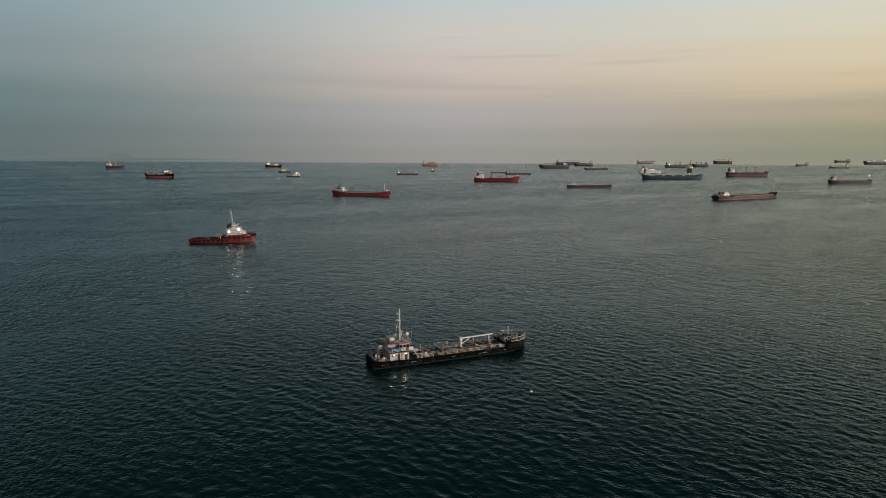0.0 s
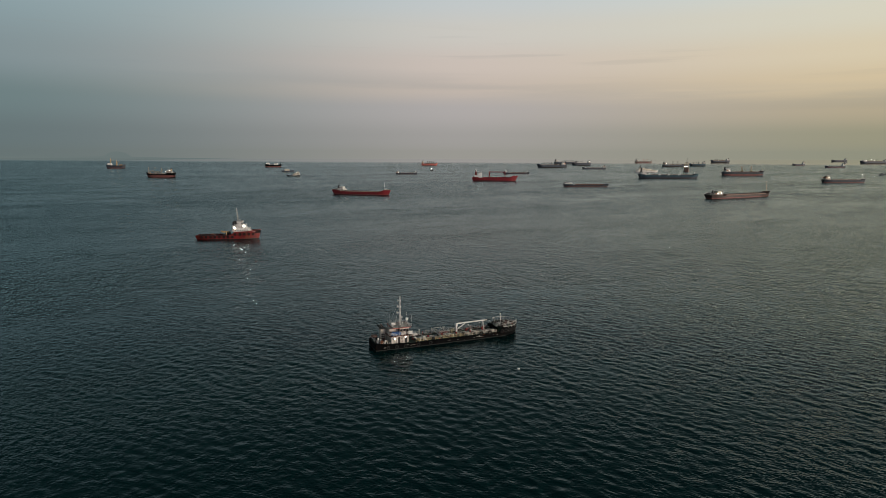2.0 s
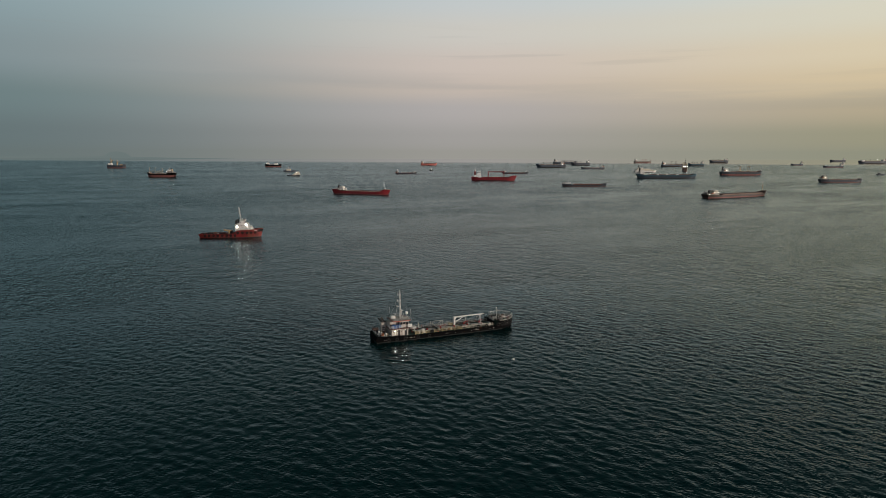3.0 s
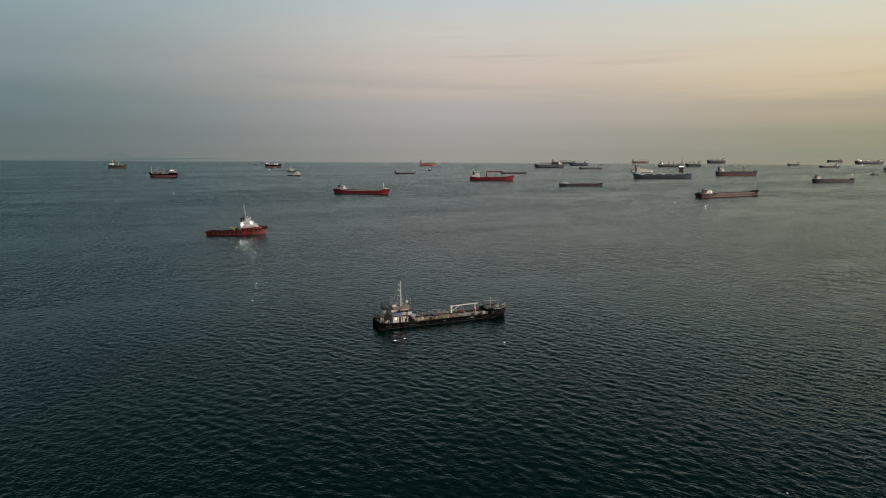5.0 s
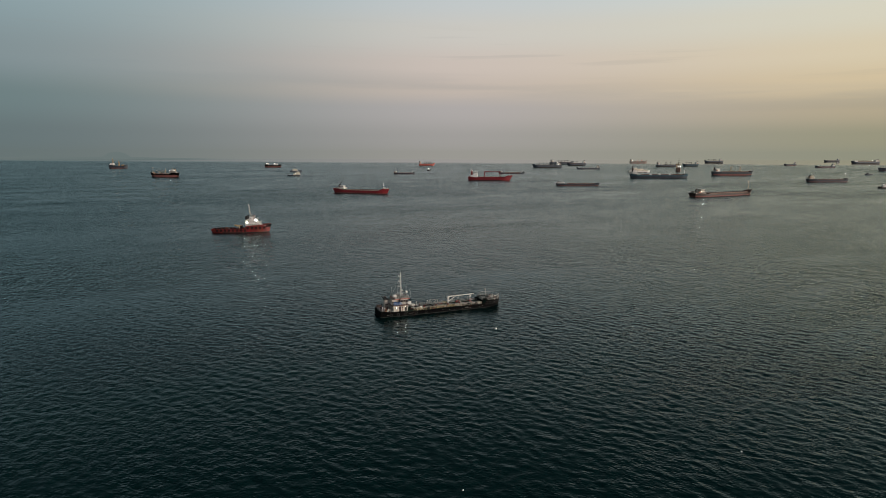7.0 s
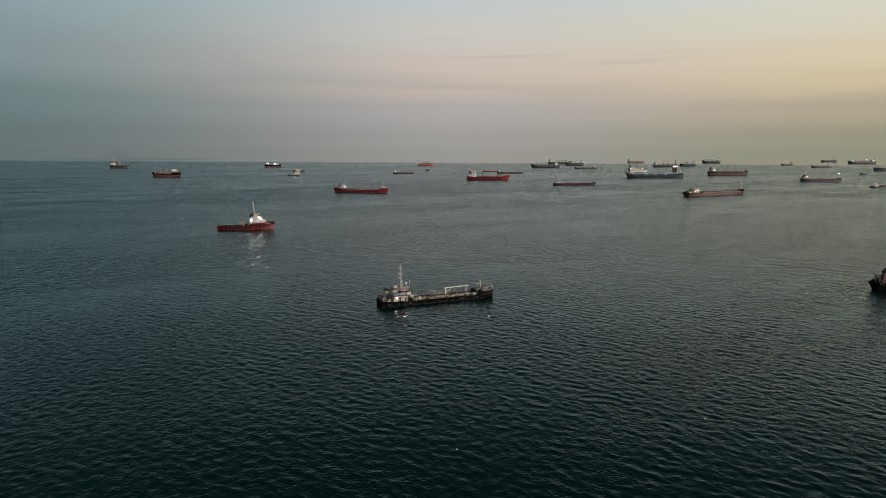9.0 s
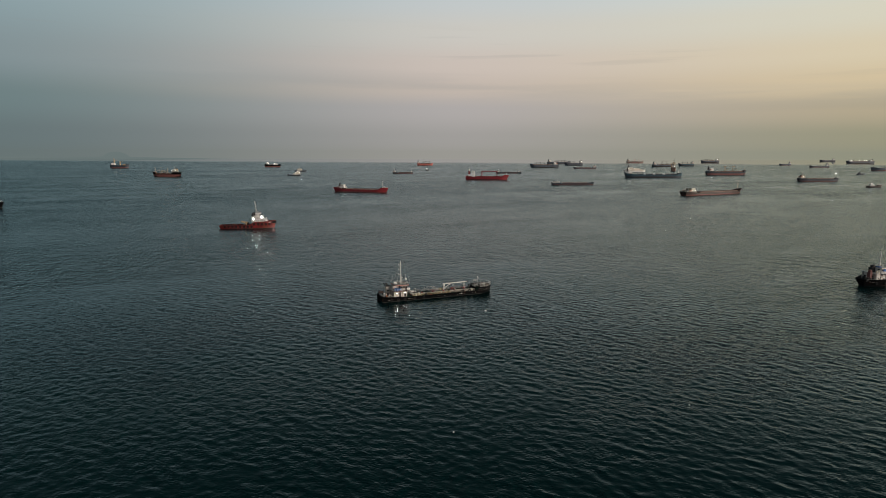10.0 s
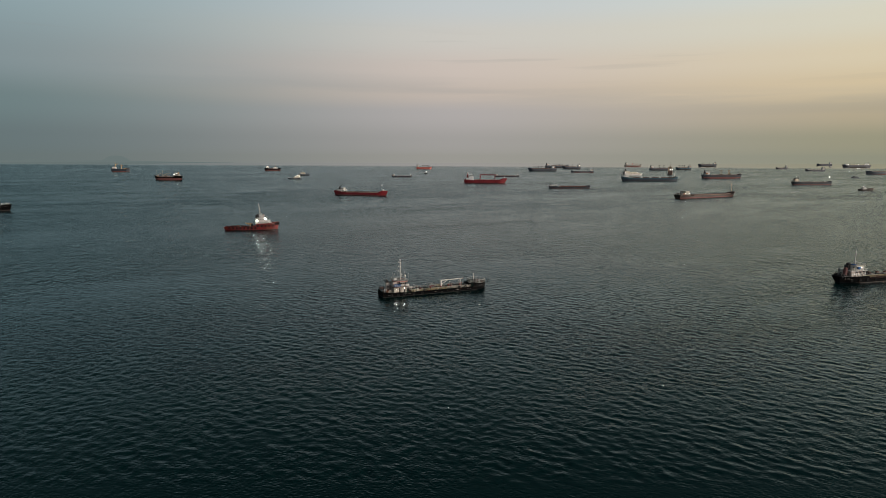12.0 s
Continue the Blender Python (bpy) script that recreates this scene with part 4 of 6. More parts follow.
def fleet():
    red_coaster()
    red_gantry_ship()
    blue_tanker()
    brown_tanker()
    dark_barge()
    cargo_a()
    crane_ship()
    small_freighter()
    white_ferry()
    end_on_ship()
    cream_cruise_ship()
    coaster(-88, 1565, 2, 53, 9.5, 2.2, NAVY_HULL, "low dark coaster with white house aft and thin foremast", lit=True)
    coaster(189, 1604, 2, 68, 10, 2.1, NAVY_HULL, "low dark coaster with thin masts, loaded deep", foremast=6, fore=0.9)
    coaster(494, 2059, 184, 79, 11, 3.6, HAZED_GREY_HULL, "low grey coaster with its house aft, bow away from the sun", tiers=2)
    coaster(755, 1178, 1, 82, 12, 4.6, NAVY_HULL, "dark coaster with red waterline and bright masthead lamp", tiers=2, foremast=9, lit=True, masthead=True, paint_house=CREAM)
    coaster(1444, 2328, 183, 77, 12, 4.4, HAZED_GREY_HULL, "grey coaster with its house aft in the haze", tiers=3, foremast=0)
    coaster(2485, 3981, 184, 103, 15, 6, HAZED_GREY_HULL, "distant low coaster almost lost in haze", tiers=3, foremast=0, boot=BOOT_DARK)
    coaster(1517, 2701, 184, 54, 11, 5, HAZED_GREY_HULL, "small distant freighter with blocks of cargo", tiers=3, foremast=9)
    coaster(1432, 1906, 183, 165, 20, 8.5, HAZED_GREY_HULL, "long dark barge lying low and empty", tiers=2, foremast=0, holds=6)
    bulker(-50, 2522, 3, 64, 14, 6.6, ORANGE_HULL, "orange red bulk carrier with four deck cranes", boot_k=0.2, crane_paint=BROWN_HULL, lit=2)
    bulker(385, 2223, 183, 105, 18, 9, HAZED_GREY_HULL, "dark bulk carrier with four cranes, house lit", lit=4, boot=BOOT_DARK, boot_k=0.25)
    bulker(560, 2873, 4, 108, 18, 9, HAZED_GREY_HULL, "hazy grey bulk carrier with deck cranes", lit=3, boot=BOOT_DARK, boot_k=0.25)
    bulker(569, 2593, 184, 78, 16, 9, HAZED_GREY_HULL, "grey freighter with lit white house", cranes=2, lit=3, boot=BOOT_DARK, boot_k=0.3)
    bulker(1019, 3210, 3, 90, 16, 8, WEATHERED, "distant pale brown freighter with orange crane", cranes=2, lit=3, crane_paint=ORANGE_HULL)
    bulker(874, 2393, 3, 84, 16, 7, HAZED_GREY_HULL, "dark freighter with two pairs of derricks", cranes=2, crane_h=12, lit=2, pairs=True, boot=BOOT_DARK)
    bulker(1004, 2496, 184, 64, 15, 8, TEAL_HULL, "teal blue freighter with crowded deck", cranes=3, lit=4, boot=BOOT_DARK)
    bulker(1464, 3351, 184, 102, 17, 10, HAZED_GREY_HULL, "distant grey bulk carrier with four cranes", lit=2, boot=BOOT_DARK)
    bulker(723, 1512, 2, 102, 16, 8.2, NAVY_HULL, "freighter with red underside and twin derrick posts", cranes=2, crane_h=13, pairs=True, crane_paint=BUFF, boot_k=0.5, lit=5)
    r, ln = bulker(2135, 3139, 184, 150, 20, 11, HAZED_GREY_HULL, "grey ship with a row of bright deck lights", cranes=3, lit=4, boot=BOOT_DARK)
    house(r, ln, 0.84, 18, 2, WHITE, 0.7, 2.8, wings=False)
    for k in range(9):
        lamp(r, -45 + k * 13.5, 9.6, 14.0 + 2.5 * (k % 3), 0.6)
    work_boat(-30, 1845, 75, 24, BLACK_HULL, "small dark tug with white wheelhouse")
    work_boat(1097, 1565, 2, 22, HAZED_GREY_HULL, "small grey launch crossing behind the anchored ships", HAZED_GREY_HULL, lit=False)
    work_boat(720, 964, 3, 26, BROWN_HULL, "rusty work boat with white wheelhouse and lamp")
    # the bow of a black ship
    r, ln = coaster(-468, 548, 8, 84, 11, 4.4, BLACK_HULL, "black coaster with its bow towards the anchorage", boot=BOOT_DARK, foremast=0, fore=1.2)
    for k, w in enumerate((1.1, 0.9, 1.2, 0.8)):
        p = ln.point(0.9 + 0.018 * k, 4.0, -1)
        part("lettering_bar", box(mesh(), p.x, p.y - 0.04, 4.0, w * 0.8, 0.06, 0.4), WEATHERED, r)


fleet()
patrol = grey_patrol_vessel()


# ---- the bunkering tanker ----
def tyre_row(root, ln, ts, z, side=-1, R=0.5, r=0.2):
    for t in ts:
        p = ln.point(t, z, side)
        a, b = ln.point(t - 0.01, z, side), ln.point(t + 0.01, z, side)
        n = (b - a).cross(Vector((0, 0, 1)))
        n = n.normalized() * (1 if n.y * side > 0 else -1)
        part("tyre_fender", ring(mesh(), p + n * r * 0.8, n, R, r, 12, 6), RUBBER, root, "black tyre hung as a fender")


def bars(root, ln, t, z, widths, h=0.28, side=-1, paint=None):
    """Lettering too small to read, as plain bars on the plating."""
    for k, w in enumerate(widths):
        tt = t + sum(widths[:k]) / ln.L * 1.25
        p = ln.point(tt, z, side)
        part("lettering_bar", box(mesh(), p.x, p.y + side * 0.03, z, w, 0.04, h), paint or WHITE, root)


def small_tanker(name, x, y, turn, label, near=True):
    r = thing(name, x, y, turn, label, "ship")
    ln = Lines(47.6, 7.6, 1.25, 1.1, 0.35, 0.83, 0.2, 0.004, 0.0, stern=0.92, full=0.86, sheer=0.15, step=0.03, bluff=3.0, tuck=0.97)
    wall = lambda t: ln.deck(t) + (0.5 if t > ln.fore_at else (0.5 if t < 0.06 else 0.15))
    smooth(part("hull", hull_shell(ln, -1.5, wall), BLACK_HULL, r))
    smooth(part("boot_topping", hull_shell(ln, -1.4, lambda t: 0.22, 0.03), WEED, r, "weedy black band at the waterline"))
    part("deck", deck_sheet(ln), DECK_GREEN, r)
    # rubbing strake and bulwark cap
    st = ln.stations()
    for nm, zz, rad, mt in (("rubbing_strake", lambda t: ln.deck(t) - 0.3, 0.1, BLACK_HULL), ("bulwark_cap", wall, 0.06, BLACK_HULL)):
        bm = mesh()
        for s in (-1, 1):
            for a, b in zip(st, st[1:]):
                rod(bm, ln.point(a, zz(a), s), ln.point(b, zz(b), s), rad, 5)
        part(nm, bm, mt, r)
    bm = mesh()
    bow = [t for t in st if t >= ln.fore_at + ln.step]
    for s in (-1, 1):
        for a, b in zip(bow, bow[1:]):
            rod(bm, ln.point(a, wall(a) + 0.04, s), ln.point(b, wall(b) + 0.04, s), 0.1, 6)
    part("bow_cap", bm, STEEL, r, "pale worn cap round the bow")
    tyre_row(r, ln, (0.075, 0.13, 0.185, 0.27, 0.35), 0.75, -1, 0.42, 0.18)
    tyre_row(r, ln, (0.70, 0.76, 0.85, 0.88, 0.905, 0.93, 0.955, 0.975), 1.75, -1, 0.46, 0.19)
    tyre_row(r, ln, (0.1, 0.3, 0.5, 0.7, 0.86, 0.9, 0.94, 0.97), 1.2, 1, 0.46, 0.19)
    for t, ww in ((0.05, (0.5, 0.4, 0.6)), (0.22, (0.5, 0.5, 0.7, 0.4)), (0.47, (0.3, 0.2, 0.5, 0.3)), (0.68, (0.6, 0.5, 0.4))):
        bars(r, ln, t, 0.75, [w * 0.6 for w in ww], 0.13, paint=WEATHERED)

    # accommodation: lower house, bridge, roof
    before = set(r.children)
    low = tier(r, "deckhouse", -18.1, -12.8, 6.5, 1.55, 2.15, HOUSE_PAINT, 0, bevel=0.06)
    for xx, w in ((-17.3, 0.7), (-16.4, 0.5), (-14.9, 0.5)):
        part("porthole", rod(mesh(), (xx, -3.24, 2.95), (xx, -3.31, 2.95), w * 0.36, 10), GLASS, low)
    for xx in (-15.7, -13.6):
        part("door", box(mesh(), xx, -3.27, 1.65, 0.72, 0.08, 1.8, 0.03), DARK, low, "dark steel weathertight door")
    for xx in (-18.0, -16.9, -16.2, -15.1, -14.3, -13.0):
        part("stiffener", box(mesh(), xx, -3.27, 1.6, 0.08, 0.08, 2.05), WHITE, low)
    part("upper_deck", box(mesh(), -15.4, 0, 3.7, 6.4, 7.2, 0.13), DECK_RED, r, "faded red deck edge over the lower house")
    br = tier(r, "bridge", -15.2, -12.4, 5.0, 3.83, 2.05, HOUSE_PAINT, 0, bevel=0.08)
    for i in range(5):
        part("window", box(mesh(), -12.38, -2.0 + i * 1.0, 4.75, 0.06, 0.78, 0.75), GLASS, br)
    for i in range(3):
        for s in (-1, 1):
            part("window", box(mesh(), -14.75 + i * 0.95, s * 2.51, 4.75, 0.7, 0.06, 0.72), GLASS, br)
    part("door", box(mesh(), -15.22, -1.4, 3.88, 0.06, 0.75, 1.75), DARK, br)
    part("engine_casing", box(mesh(), -16.7, 0.3, 3.83, 2.8, 3.4, 1.75, 0.08), HOUSE_PAINT, r)
    part("bridge_roof", box(mesh(), -14.7, 0, 5.9, 5.3, 5.55, 0.14, 0.03), WEATHERED, r)
    bm = mesh()
    for s in (-1, 1):
        box(bm, -14.7, s * 2.82, 5.84, 5.5, 0.1, 0.22)
        box(bm, -14.7 + s * 2.7, 0, 5.84, 0.1, 5.54, 0.22)
    part("roof_edge", bm, PINKISH, r, "faded red edge round the bridge roof")
    rails(r, [(-17.3, -2.75, 6.0), (-12.1, -2.75, 6.0), (-12.1, 2.75, 6.0), (-17.3, 2.75, 6.0), (-17.3, -2.75, 6.0)], 0.95, 1.3, WHITE, 0.028, bars=3)
    rails(r, [(-18.5, -3.5, 3.83), (-12.9, -3.5, 3.83)], 0.95, 0.9, WHITE, 0.035, bars=3)
    rails(r, [(-18.5, -3.5, 3.83), (-18.5, 3.5, 3.83)], 0.95, 1.0, WHITE, 0.035, bars=3)
    bm = mesh()
    for i in range(7):
        ball(bm, (-17.5 + i * 0.36, -2.55 + 0.12 * math.sin(i * 2.1), 4.3 + 0.12 * math.sin(i * 1.7)), 0.58, 8)
    part("tarpaulin_bundle", bm, BLUE, r, "blue tarpaulin lashed over gear")
    part("life_ring", ring(mesh(), (-12.9, -2.62, 4.3), (0, 1, 0), 0.38, 0.12, 14, 6), RUBBER, r, "dark life ring on the bridge side")
    part("box_locker", box(mesh(), -16.2, 1.0, 6.02, 1.6, 1.2, 0.8, 0.05), WHITE, r)
    part("searchlight", rod(mesh(), (-12.4, -0.9, 6.6), (-12.1, -0.9, 6.6), 0.22, 10), STEEL, r)
    bm = mesh()
    box(bm, -12.1, -2.9, 3.83, 1.3, 0.08, 1.0, 0.02)
    rod(bm, (-12.6, -2.9, 4.9), (-11.5, -2.9, 3.9), 0.1, 5)
    part("wing_screen", bm, WHITE, r, "white slanted screen beside the bridge")
    for ob in set(r.children) - before:
        ob.location.x = -1.0
    # mast with its yards, scanners and aerials
    m_ = part("mast", rod(mesh(), (-15.3, 0, 6.0), (-15.3, 0, 14.7), 0.26, 8, 0.12), WHITE, r)
    for zz, w in ((9.6, 1.9), (11.4, 1.6), (13.2, 1.3)):
        part("crosstree", rod(mesh(), (-15.3, -w / 2, zz), (-15.3, w / 2, zz), 0.08, 5), WHITE, m_)
        part("yard", rod(mesh(), (-15.3 - w / 2, 0, zz + 0.15), (-15.3 + 0.3, 0, zz + 0.15), 0.09, 5), WHITE, m_)
        part("navigation_lamp", rod(mesh(), (-15.3 - w / 2, 0, zz + 0.05), (-15.3 - w / 2, 0, zz + 0.6), 0.16, 7), STEEL, m_)
    for s in (-1, 1):
        part("mast_stay", rod(mesh(), (-15.3, 0, 13.4), (-17.9, s * 2.6, 6.05), 0.022, 4), STEEL, m_)
        part("mast_leg", rod(mesh(), (-15.3, 0, 9.4), (-14.6, s * 0.9, 6.0), 0.07, 5), WHITE, m_)
    part("radar_scanner", box(mesh(), -14.8, 0, 8.5, 0.25, 1.9, 0.2, 0.05), WHITE, m_)
    part("radar_bracket", box(mesh(), -15.0, 0, 8.2, 0.7, 0.5, 0.25, 0.04), WHITE, m_)
    bm = mesh()
    bmesh.ops.create_uvsphere(bm, u_segments=14, v_segments=8, radius=0.52, matrix=Matrix.Translation((-13.6, -1.2, 8.0)) @ pose(0, 0, 0, 60, 0, 20) @ Matrix.Diagonal((1, 1, 0.45, 1)))
    part("dish_aerial", smooth_done(bm), WHITE, r, "white round aerial dish")
    part("aerial_post", rod(mesh(), (-13.6, -1.2, 6.0), (-13.6, -1.2, 7.9), 0.05, 5), STEEL, r)
    for a, b in ((-12.4, 2.2), (-17.8, 2.2), (-12.6, -2.4)):
        part("whip_aerial", rod(mesh(), (a, b, 6.0), (a - 0.1, b, 9.2), 0.025, 4), STEEL, r)
    # funnel and exhausts, aft
    f = part("funnel", box(mesh(), -20.5, 0.9, 1.6, 1.5, 1.5, 3.7, 0.12), HOUSE_PAINT, r)
    part("funnel_top", box(mesh(), -20.5, 0.9, 5.3, 1.6, 1.6, 0.4, 0.1), DARK, f, "sooty black funnel top")
    for d, e in ((-0.6, 0.5), (0.0, -0.3), (0.5, 0.5)):
        part("exhaust_pipe", rod(mesh(), (-20.5 + d, 0.9 + e, 5.5), (-21.3 + d, 0.9 + e, 6.6), 0.19, 8), DARK, f)
    for k in range(3):
        part("louvre", box(mesh(), -20.5, 0.12, 2.4 + k * 0.6, 1.0, 0.08, 0.3), DARK, f)
    # stern deck: boat, winch, bollards, mooring gear
    part("rescue_boat", smooth_done(ellipsoid(-22.6, 1.9, 3.0, 1.1, 0.95, 0.5)), HATCH, r, "weathered brown rescue boat")
    for s in (-1, 1):
        part("davit", rod(mesh(), (-22.6 + s * 0.9, 2.7, 1.6), (-22.6 + s * 0.9, 2.1, 3.8), 0.1, 6), DARK, r)
    part("mooring_winch", rod(mesh(), (-21.0, -2.4, 2.2), (-21.0, -1.0, 2.2), 0.45, 10), DARK, r)
    for a, b in ((-22.3, -2.4), (-22.3, 2.4), (-20.4, -3.0)):
        for d in (0, 0.55):
            part("bollard", rod(mesh(), (a + d, b, 1.6), (a + d, b, 2.3), 0.17, 8), DARK, r)
    bm = mesh()
    rng = random.Random(5)
    for i in range(16):
        box(bm, rng.uniform(-22.4, -20.2), rng.uniform(-2.8, 0), 1.62, rng.uniform(0.2, 0.7), rng.uniform(0.2, 0.6), rng.uniform(0.2, 0.8), 0.03)
    part("deck_gear", bm, STEEL, r, "heap of grey mooring gear")["kind"] = "stuff"
    for nm, mt, n in (("white_crate", WHITE, 5), ("rusty_drum", DECK_RED, 4), ("gas_bottle", YELLOW, 3)):
        for i in range(n):
            a, b, h = rng.uniform(-22.9, -19.6), rng.uniform(-3.0, -0.4), rng.uniform(0.6, 1.3)
            bm = mesh()
            if nm == "white_crate":
                box(bm, a, b, 1.6, rng.uniform(0.3, 0.7), rng.uniform(0.3, 0.6), h, 0.04)
            else:
                rod(bm, (a, b, 1.6), (a, b, 1.6 + h), 0.2 if nm == "gas_bottle" else 0.3, 10)
            part(nm, bm, mt, r)
    for i in range(5):
        a, b = rng.uniform(-22.8, -19.4), rng.uniform(-3.1, -2.0)
        part("rope_coil", ring(mesh(), (a, b, 1.8), (rng.uniform(-0.6, 0.6), rng.uniform(-0.6, 0.6), 1), rng.uniform(0.25, 0.42), 0.1, 10, 5), STEEL if i % 2 else WHITE, r)
    for a, b, h in ((-22.6, 1.6, 1.5), (-22.2, -0.4, 1.2), (-20.2, 3.0, 1.6), (-20.8, -3.0, 1.0)):
        v = part("ventilator", rod(mesh(), (a, b, 1.55), (a, b, 1.55 + h), 0.16, 8), STEEL, r)
        part("ventilator_cowl", ball(mesh(), (a, b, 1.6 + h), 0.3, 8), WHITE, v)
    rails(r, [(-23.2, -3.0, 2.0), (-23.3, 3.0, 2.0)], 0.8, 1.2, WHITE, 0.04)
    part("life_ring", ring(mesh(), (-21.9, -3.25, 2.5), (0, 1, 0), 0.34, 0.1, 14, 6), ORANGE, r)
    for i in range(14):
        p = ln.point(rng.uniform(0.04, 0.98), rng.uniform(0.5, 1.1), -1)
        part("paint_chip", box(mesh(), p.x, p.y - 0.02, p.z, rng.uniform(0.1, 0.3), 0.04, rng.uniform(0.05, 0.14)), STEEL, r)
    for i in range(10):
        p = ln.point(rng.uniform(0.86, 0.97), rng.uniform(1.2, 2.6), -1)
        part("paint_chip", box(mesh(), p.x, p.y - 0.03, p.z, rng.uniform(0.08, 0.2), 0.08, rng.uniform(0.08, 0.2)), STEEL, r)
    # cargo deck: lines, manifold, tank lids, walkway rails
    for yy, zz, rad, mt, x0, x1 in ((-1.7, 1.75, 0.13, STEEL, -11, 15), (-1.2, 1.75, 0.13, STEEL, -11, 15), (-0.6, 1.85, 0.16, STEEL, -11.5, 12), (1.5, 1.75, 0.12, DECK_RED, -11, 15)):
        part("cargo_pipe", rod(mesh(), (x0, yy, zz), (x1, yy, zz), rad, 8), mt, r)
    for i in range(9):
        part("pipe_support", box(mesh(), -10.5 + i * 3.0, -1.15, 1.25, 0.12, 1.7, 0.5), DARK, r)
    for i in range(6):
        xx = -9.5 + i * 4.1
        h_ = part("tank_lid", rod(mesh(), (xx, 0.7, 1.3), (xx, 0.7, 1.95), 0.62, 12), DECK_RED if i % 2 else DARK, r)
        part("lid_wheel", ring(mesh(), (xx, 0.7, 2.1), (0, 0, 1), 0.28, 0.04, 10, 5), RED_PAINT, h_)
        part("vent_pipe", rod(mesh(), (xx + 1.2, 2.6, 1.3), (xx + 1.2, 2.6, 3.0), 0.08, 6), STEEL, r)
        part("vent_head", rod(mesh(), (xx + 1.2, 2.6, 2.9), (xx + 1.2, 2.6, 3.25), 0.2, 8), STEEL, r)
    for i in range(5):
        part("valve", box(mesh(), -7 + i * 4.6, -1.5, 1.9, 0.35, 0.9, 0.5, 0.06), RED_PAINT, r, "red painted valve")
    mani = part("manifold_frame", frame_of_rods(-3.6, -0.4, -2.2, 2.2, 1.25, 3.3), STEEL, r)
    for k in range(4):
        part("manifold_pipe", rod(mesh(), (-3.2 + k * 0.8, -2.9, 2.1), (-3.2 + k * 0.8, 2.9, 2.1), 0.14, 8), STEEL if k % 2 else WHITE, r)
    for k in range(6):
        part("valve_wheel", ring(mesh(), (-3.2 + k * 0.55, -1.6, 2.75), (0, 1, 0.2), 0.24, 0.035, 10, 5), RED_PAINT, r)
    part("generator_box", box(mesh(), 2.1, 1.2, 1.3, 1.3, 1.2, 1.3, 0.08), YELLOW, r, "worn yellow machinery box")
    for xx in (6.2, 11.6):
        part("fire_monitor", box(mesh(), xx, -0.2, 1.3, 0.5, 0.5, 1.2, 0.06), RED_PAINT, r, "red fire monitor stand")
        part("monitor_barrel", rod(mesh(), (xx, -0.2, 2.6), (xx + 0.9, -0.4, 2.9), 0.11, 7), RED_PAINT, r)
    for a, b, mt in ((-11.6, -6.8, YELLOW), (-5.4, 4.0, YELLOW), (4.0, 15.0, CREAM)):
        rails(r, [(a, -3.45, 1.35), (b, -3.45, 1.35)], 1.0, 1.3, mt, 0.055, bars=3)
    for a, b in ((-12, -2.2), (-0.5, 15.0)):
        rails(r, [(a, 3.45, 1.35), (b, 3.45, 1.35)], 1.0, 1.4, STEEL, 0.045, bars=3)
    rails(r, [(-12, 0.1, 1.95), (14.5, 0.1, 1.95)], 0.9, 2.2, STEEL, 0.03, bars=2)
    part("walkway", box(mesh(), 1.2, 0.4, 1.9, 26.5, 0.7, 0.06), DECK_GREEN, r)
    lad = mesh()
    for s in (-0.3, 0.3):
        rod(lad, (-12.2, -2.3 + s, 3.9), (-10.6, -2.3 + s, 1.35), 0.05, 5)
    for k in range(7):
        a = k / 7
        rod(lad, (-12.2 + 1.6 * a, -2.6, 3.9 - 2.5 * a), (-12.2 + 1.6 * a, -2.0, 3.9 - 2.5 * a), 0.04, 4)
    part("ladder", lad, WHITE, r)
    part("white_chest", box(mesh(), -10.2, 1.6, 1.35, 1.4, 1.1, 1.3, 0.08), WHITE, r)
    part("hose_coil", ring(mesh(), (-8.6, 0.6, 1.6), (0, 0, 1), 0.8, 0.22, 16, 6), RUBBER, r)
    part("cargo_hose", rod(mesh(), (-7, 1.9, 1.6), (2, 2.1, 1.7), 0.18, 7), RUBBER, r)
    # hose crane: pedestal, long white boom, brace, and the crutch it rests in
    c = part("crane_pedestal", rod(mesh(), (2.9, 0, 1.25), (2.9, 0, 4.1), 0.32, 12, 0.28), WHITE, r)
    part("crane_head", box(mesh(), 2.9, 0, 3.8, 0.8, 0.8, 0.95, 0.12), WHITE, c)
    part("boom", box(mesh(), 8.0, 0, 4.42, 10.4, 0.36, 0.38, 0.06, pose(0, 0, 0, 0, -1.0, 0)), WHITE, c, "long white crane boom")
    part("boom_tip", box(mesh(), 13.2, 0, 4.55, 0.8, 0.3, 0.35, 0.05), DARK, c)
    part("ram", rod(mesh(), (3.3, 0, 2.9), (5.9, 0, 4.35), 0.13, 8), WHITE, c)
    part("hydraulic_hose", rod(mesh(), (3.4, 0.3, 4.9), (9.0, 0.26, 5.0), 0.05, 5), DARK, c)
    for s in (-0.5, 0.5):
        part("boom_crutch", rod(mesh(), (11.9, s * 1.4, 1.3), (11.9, s * 0.6, 4.3), 0.1, 6), WHITE, r)
    # forecastle: windlass, chains, foremast, rails
    zf = 2.55
    part("breakwater", box(mesh(), 15.4, 0, 1.3, 0.2, 6.6, 1.4), BLACK_HULL, r)
    w_ = part("windlass", rod(mesh(), (18.6, -1.3, zf + 0.6), (18.6, 1.3, zf + 0.6), 0.42, 10), DARK, r)
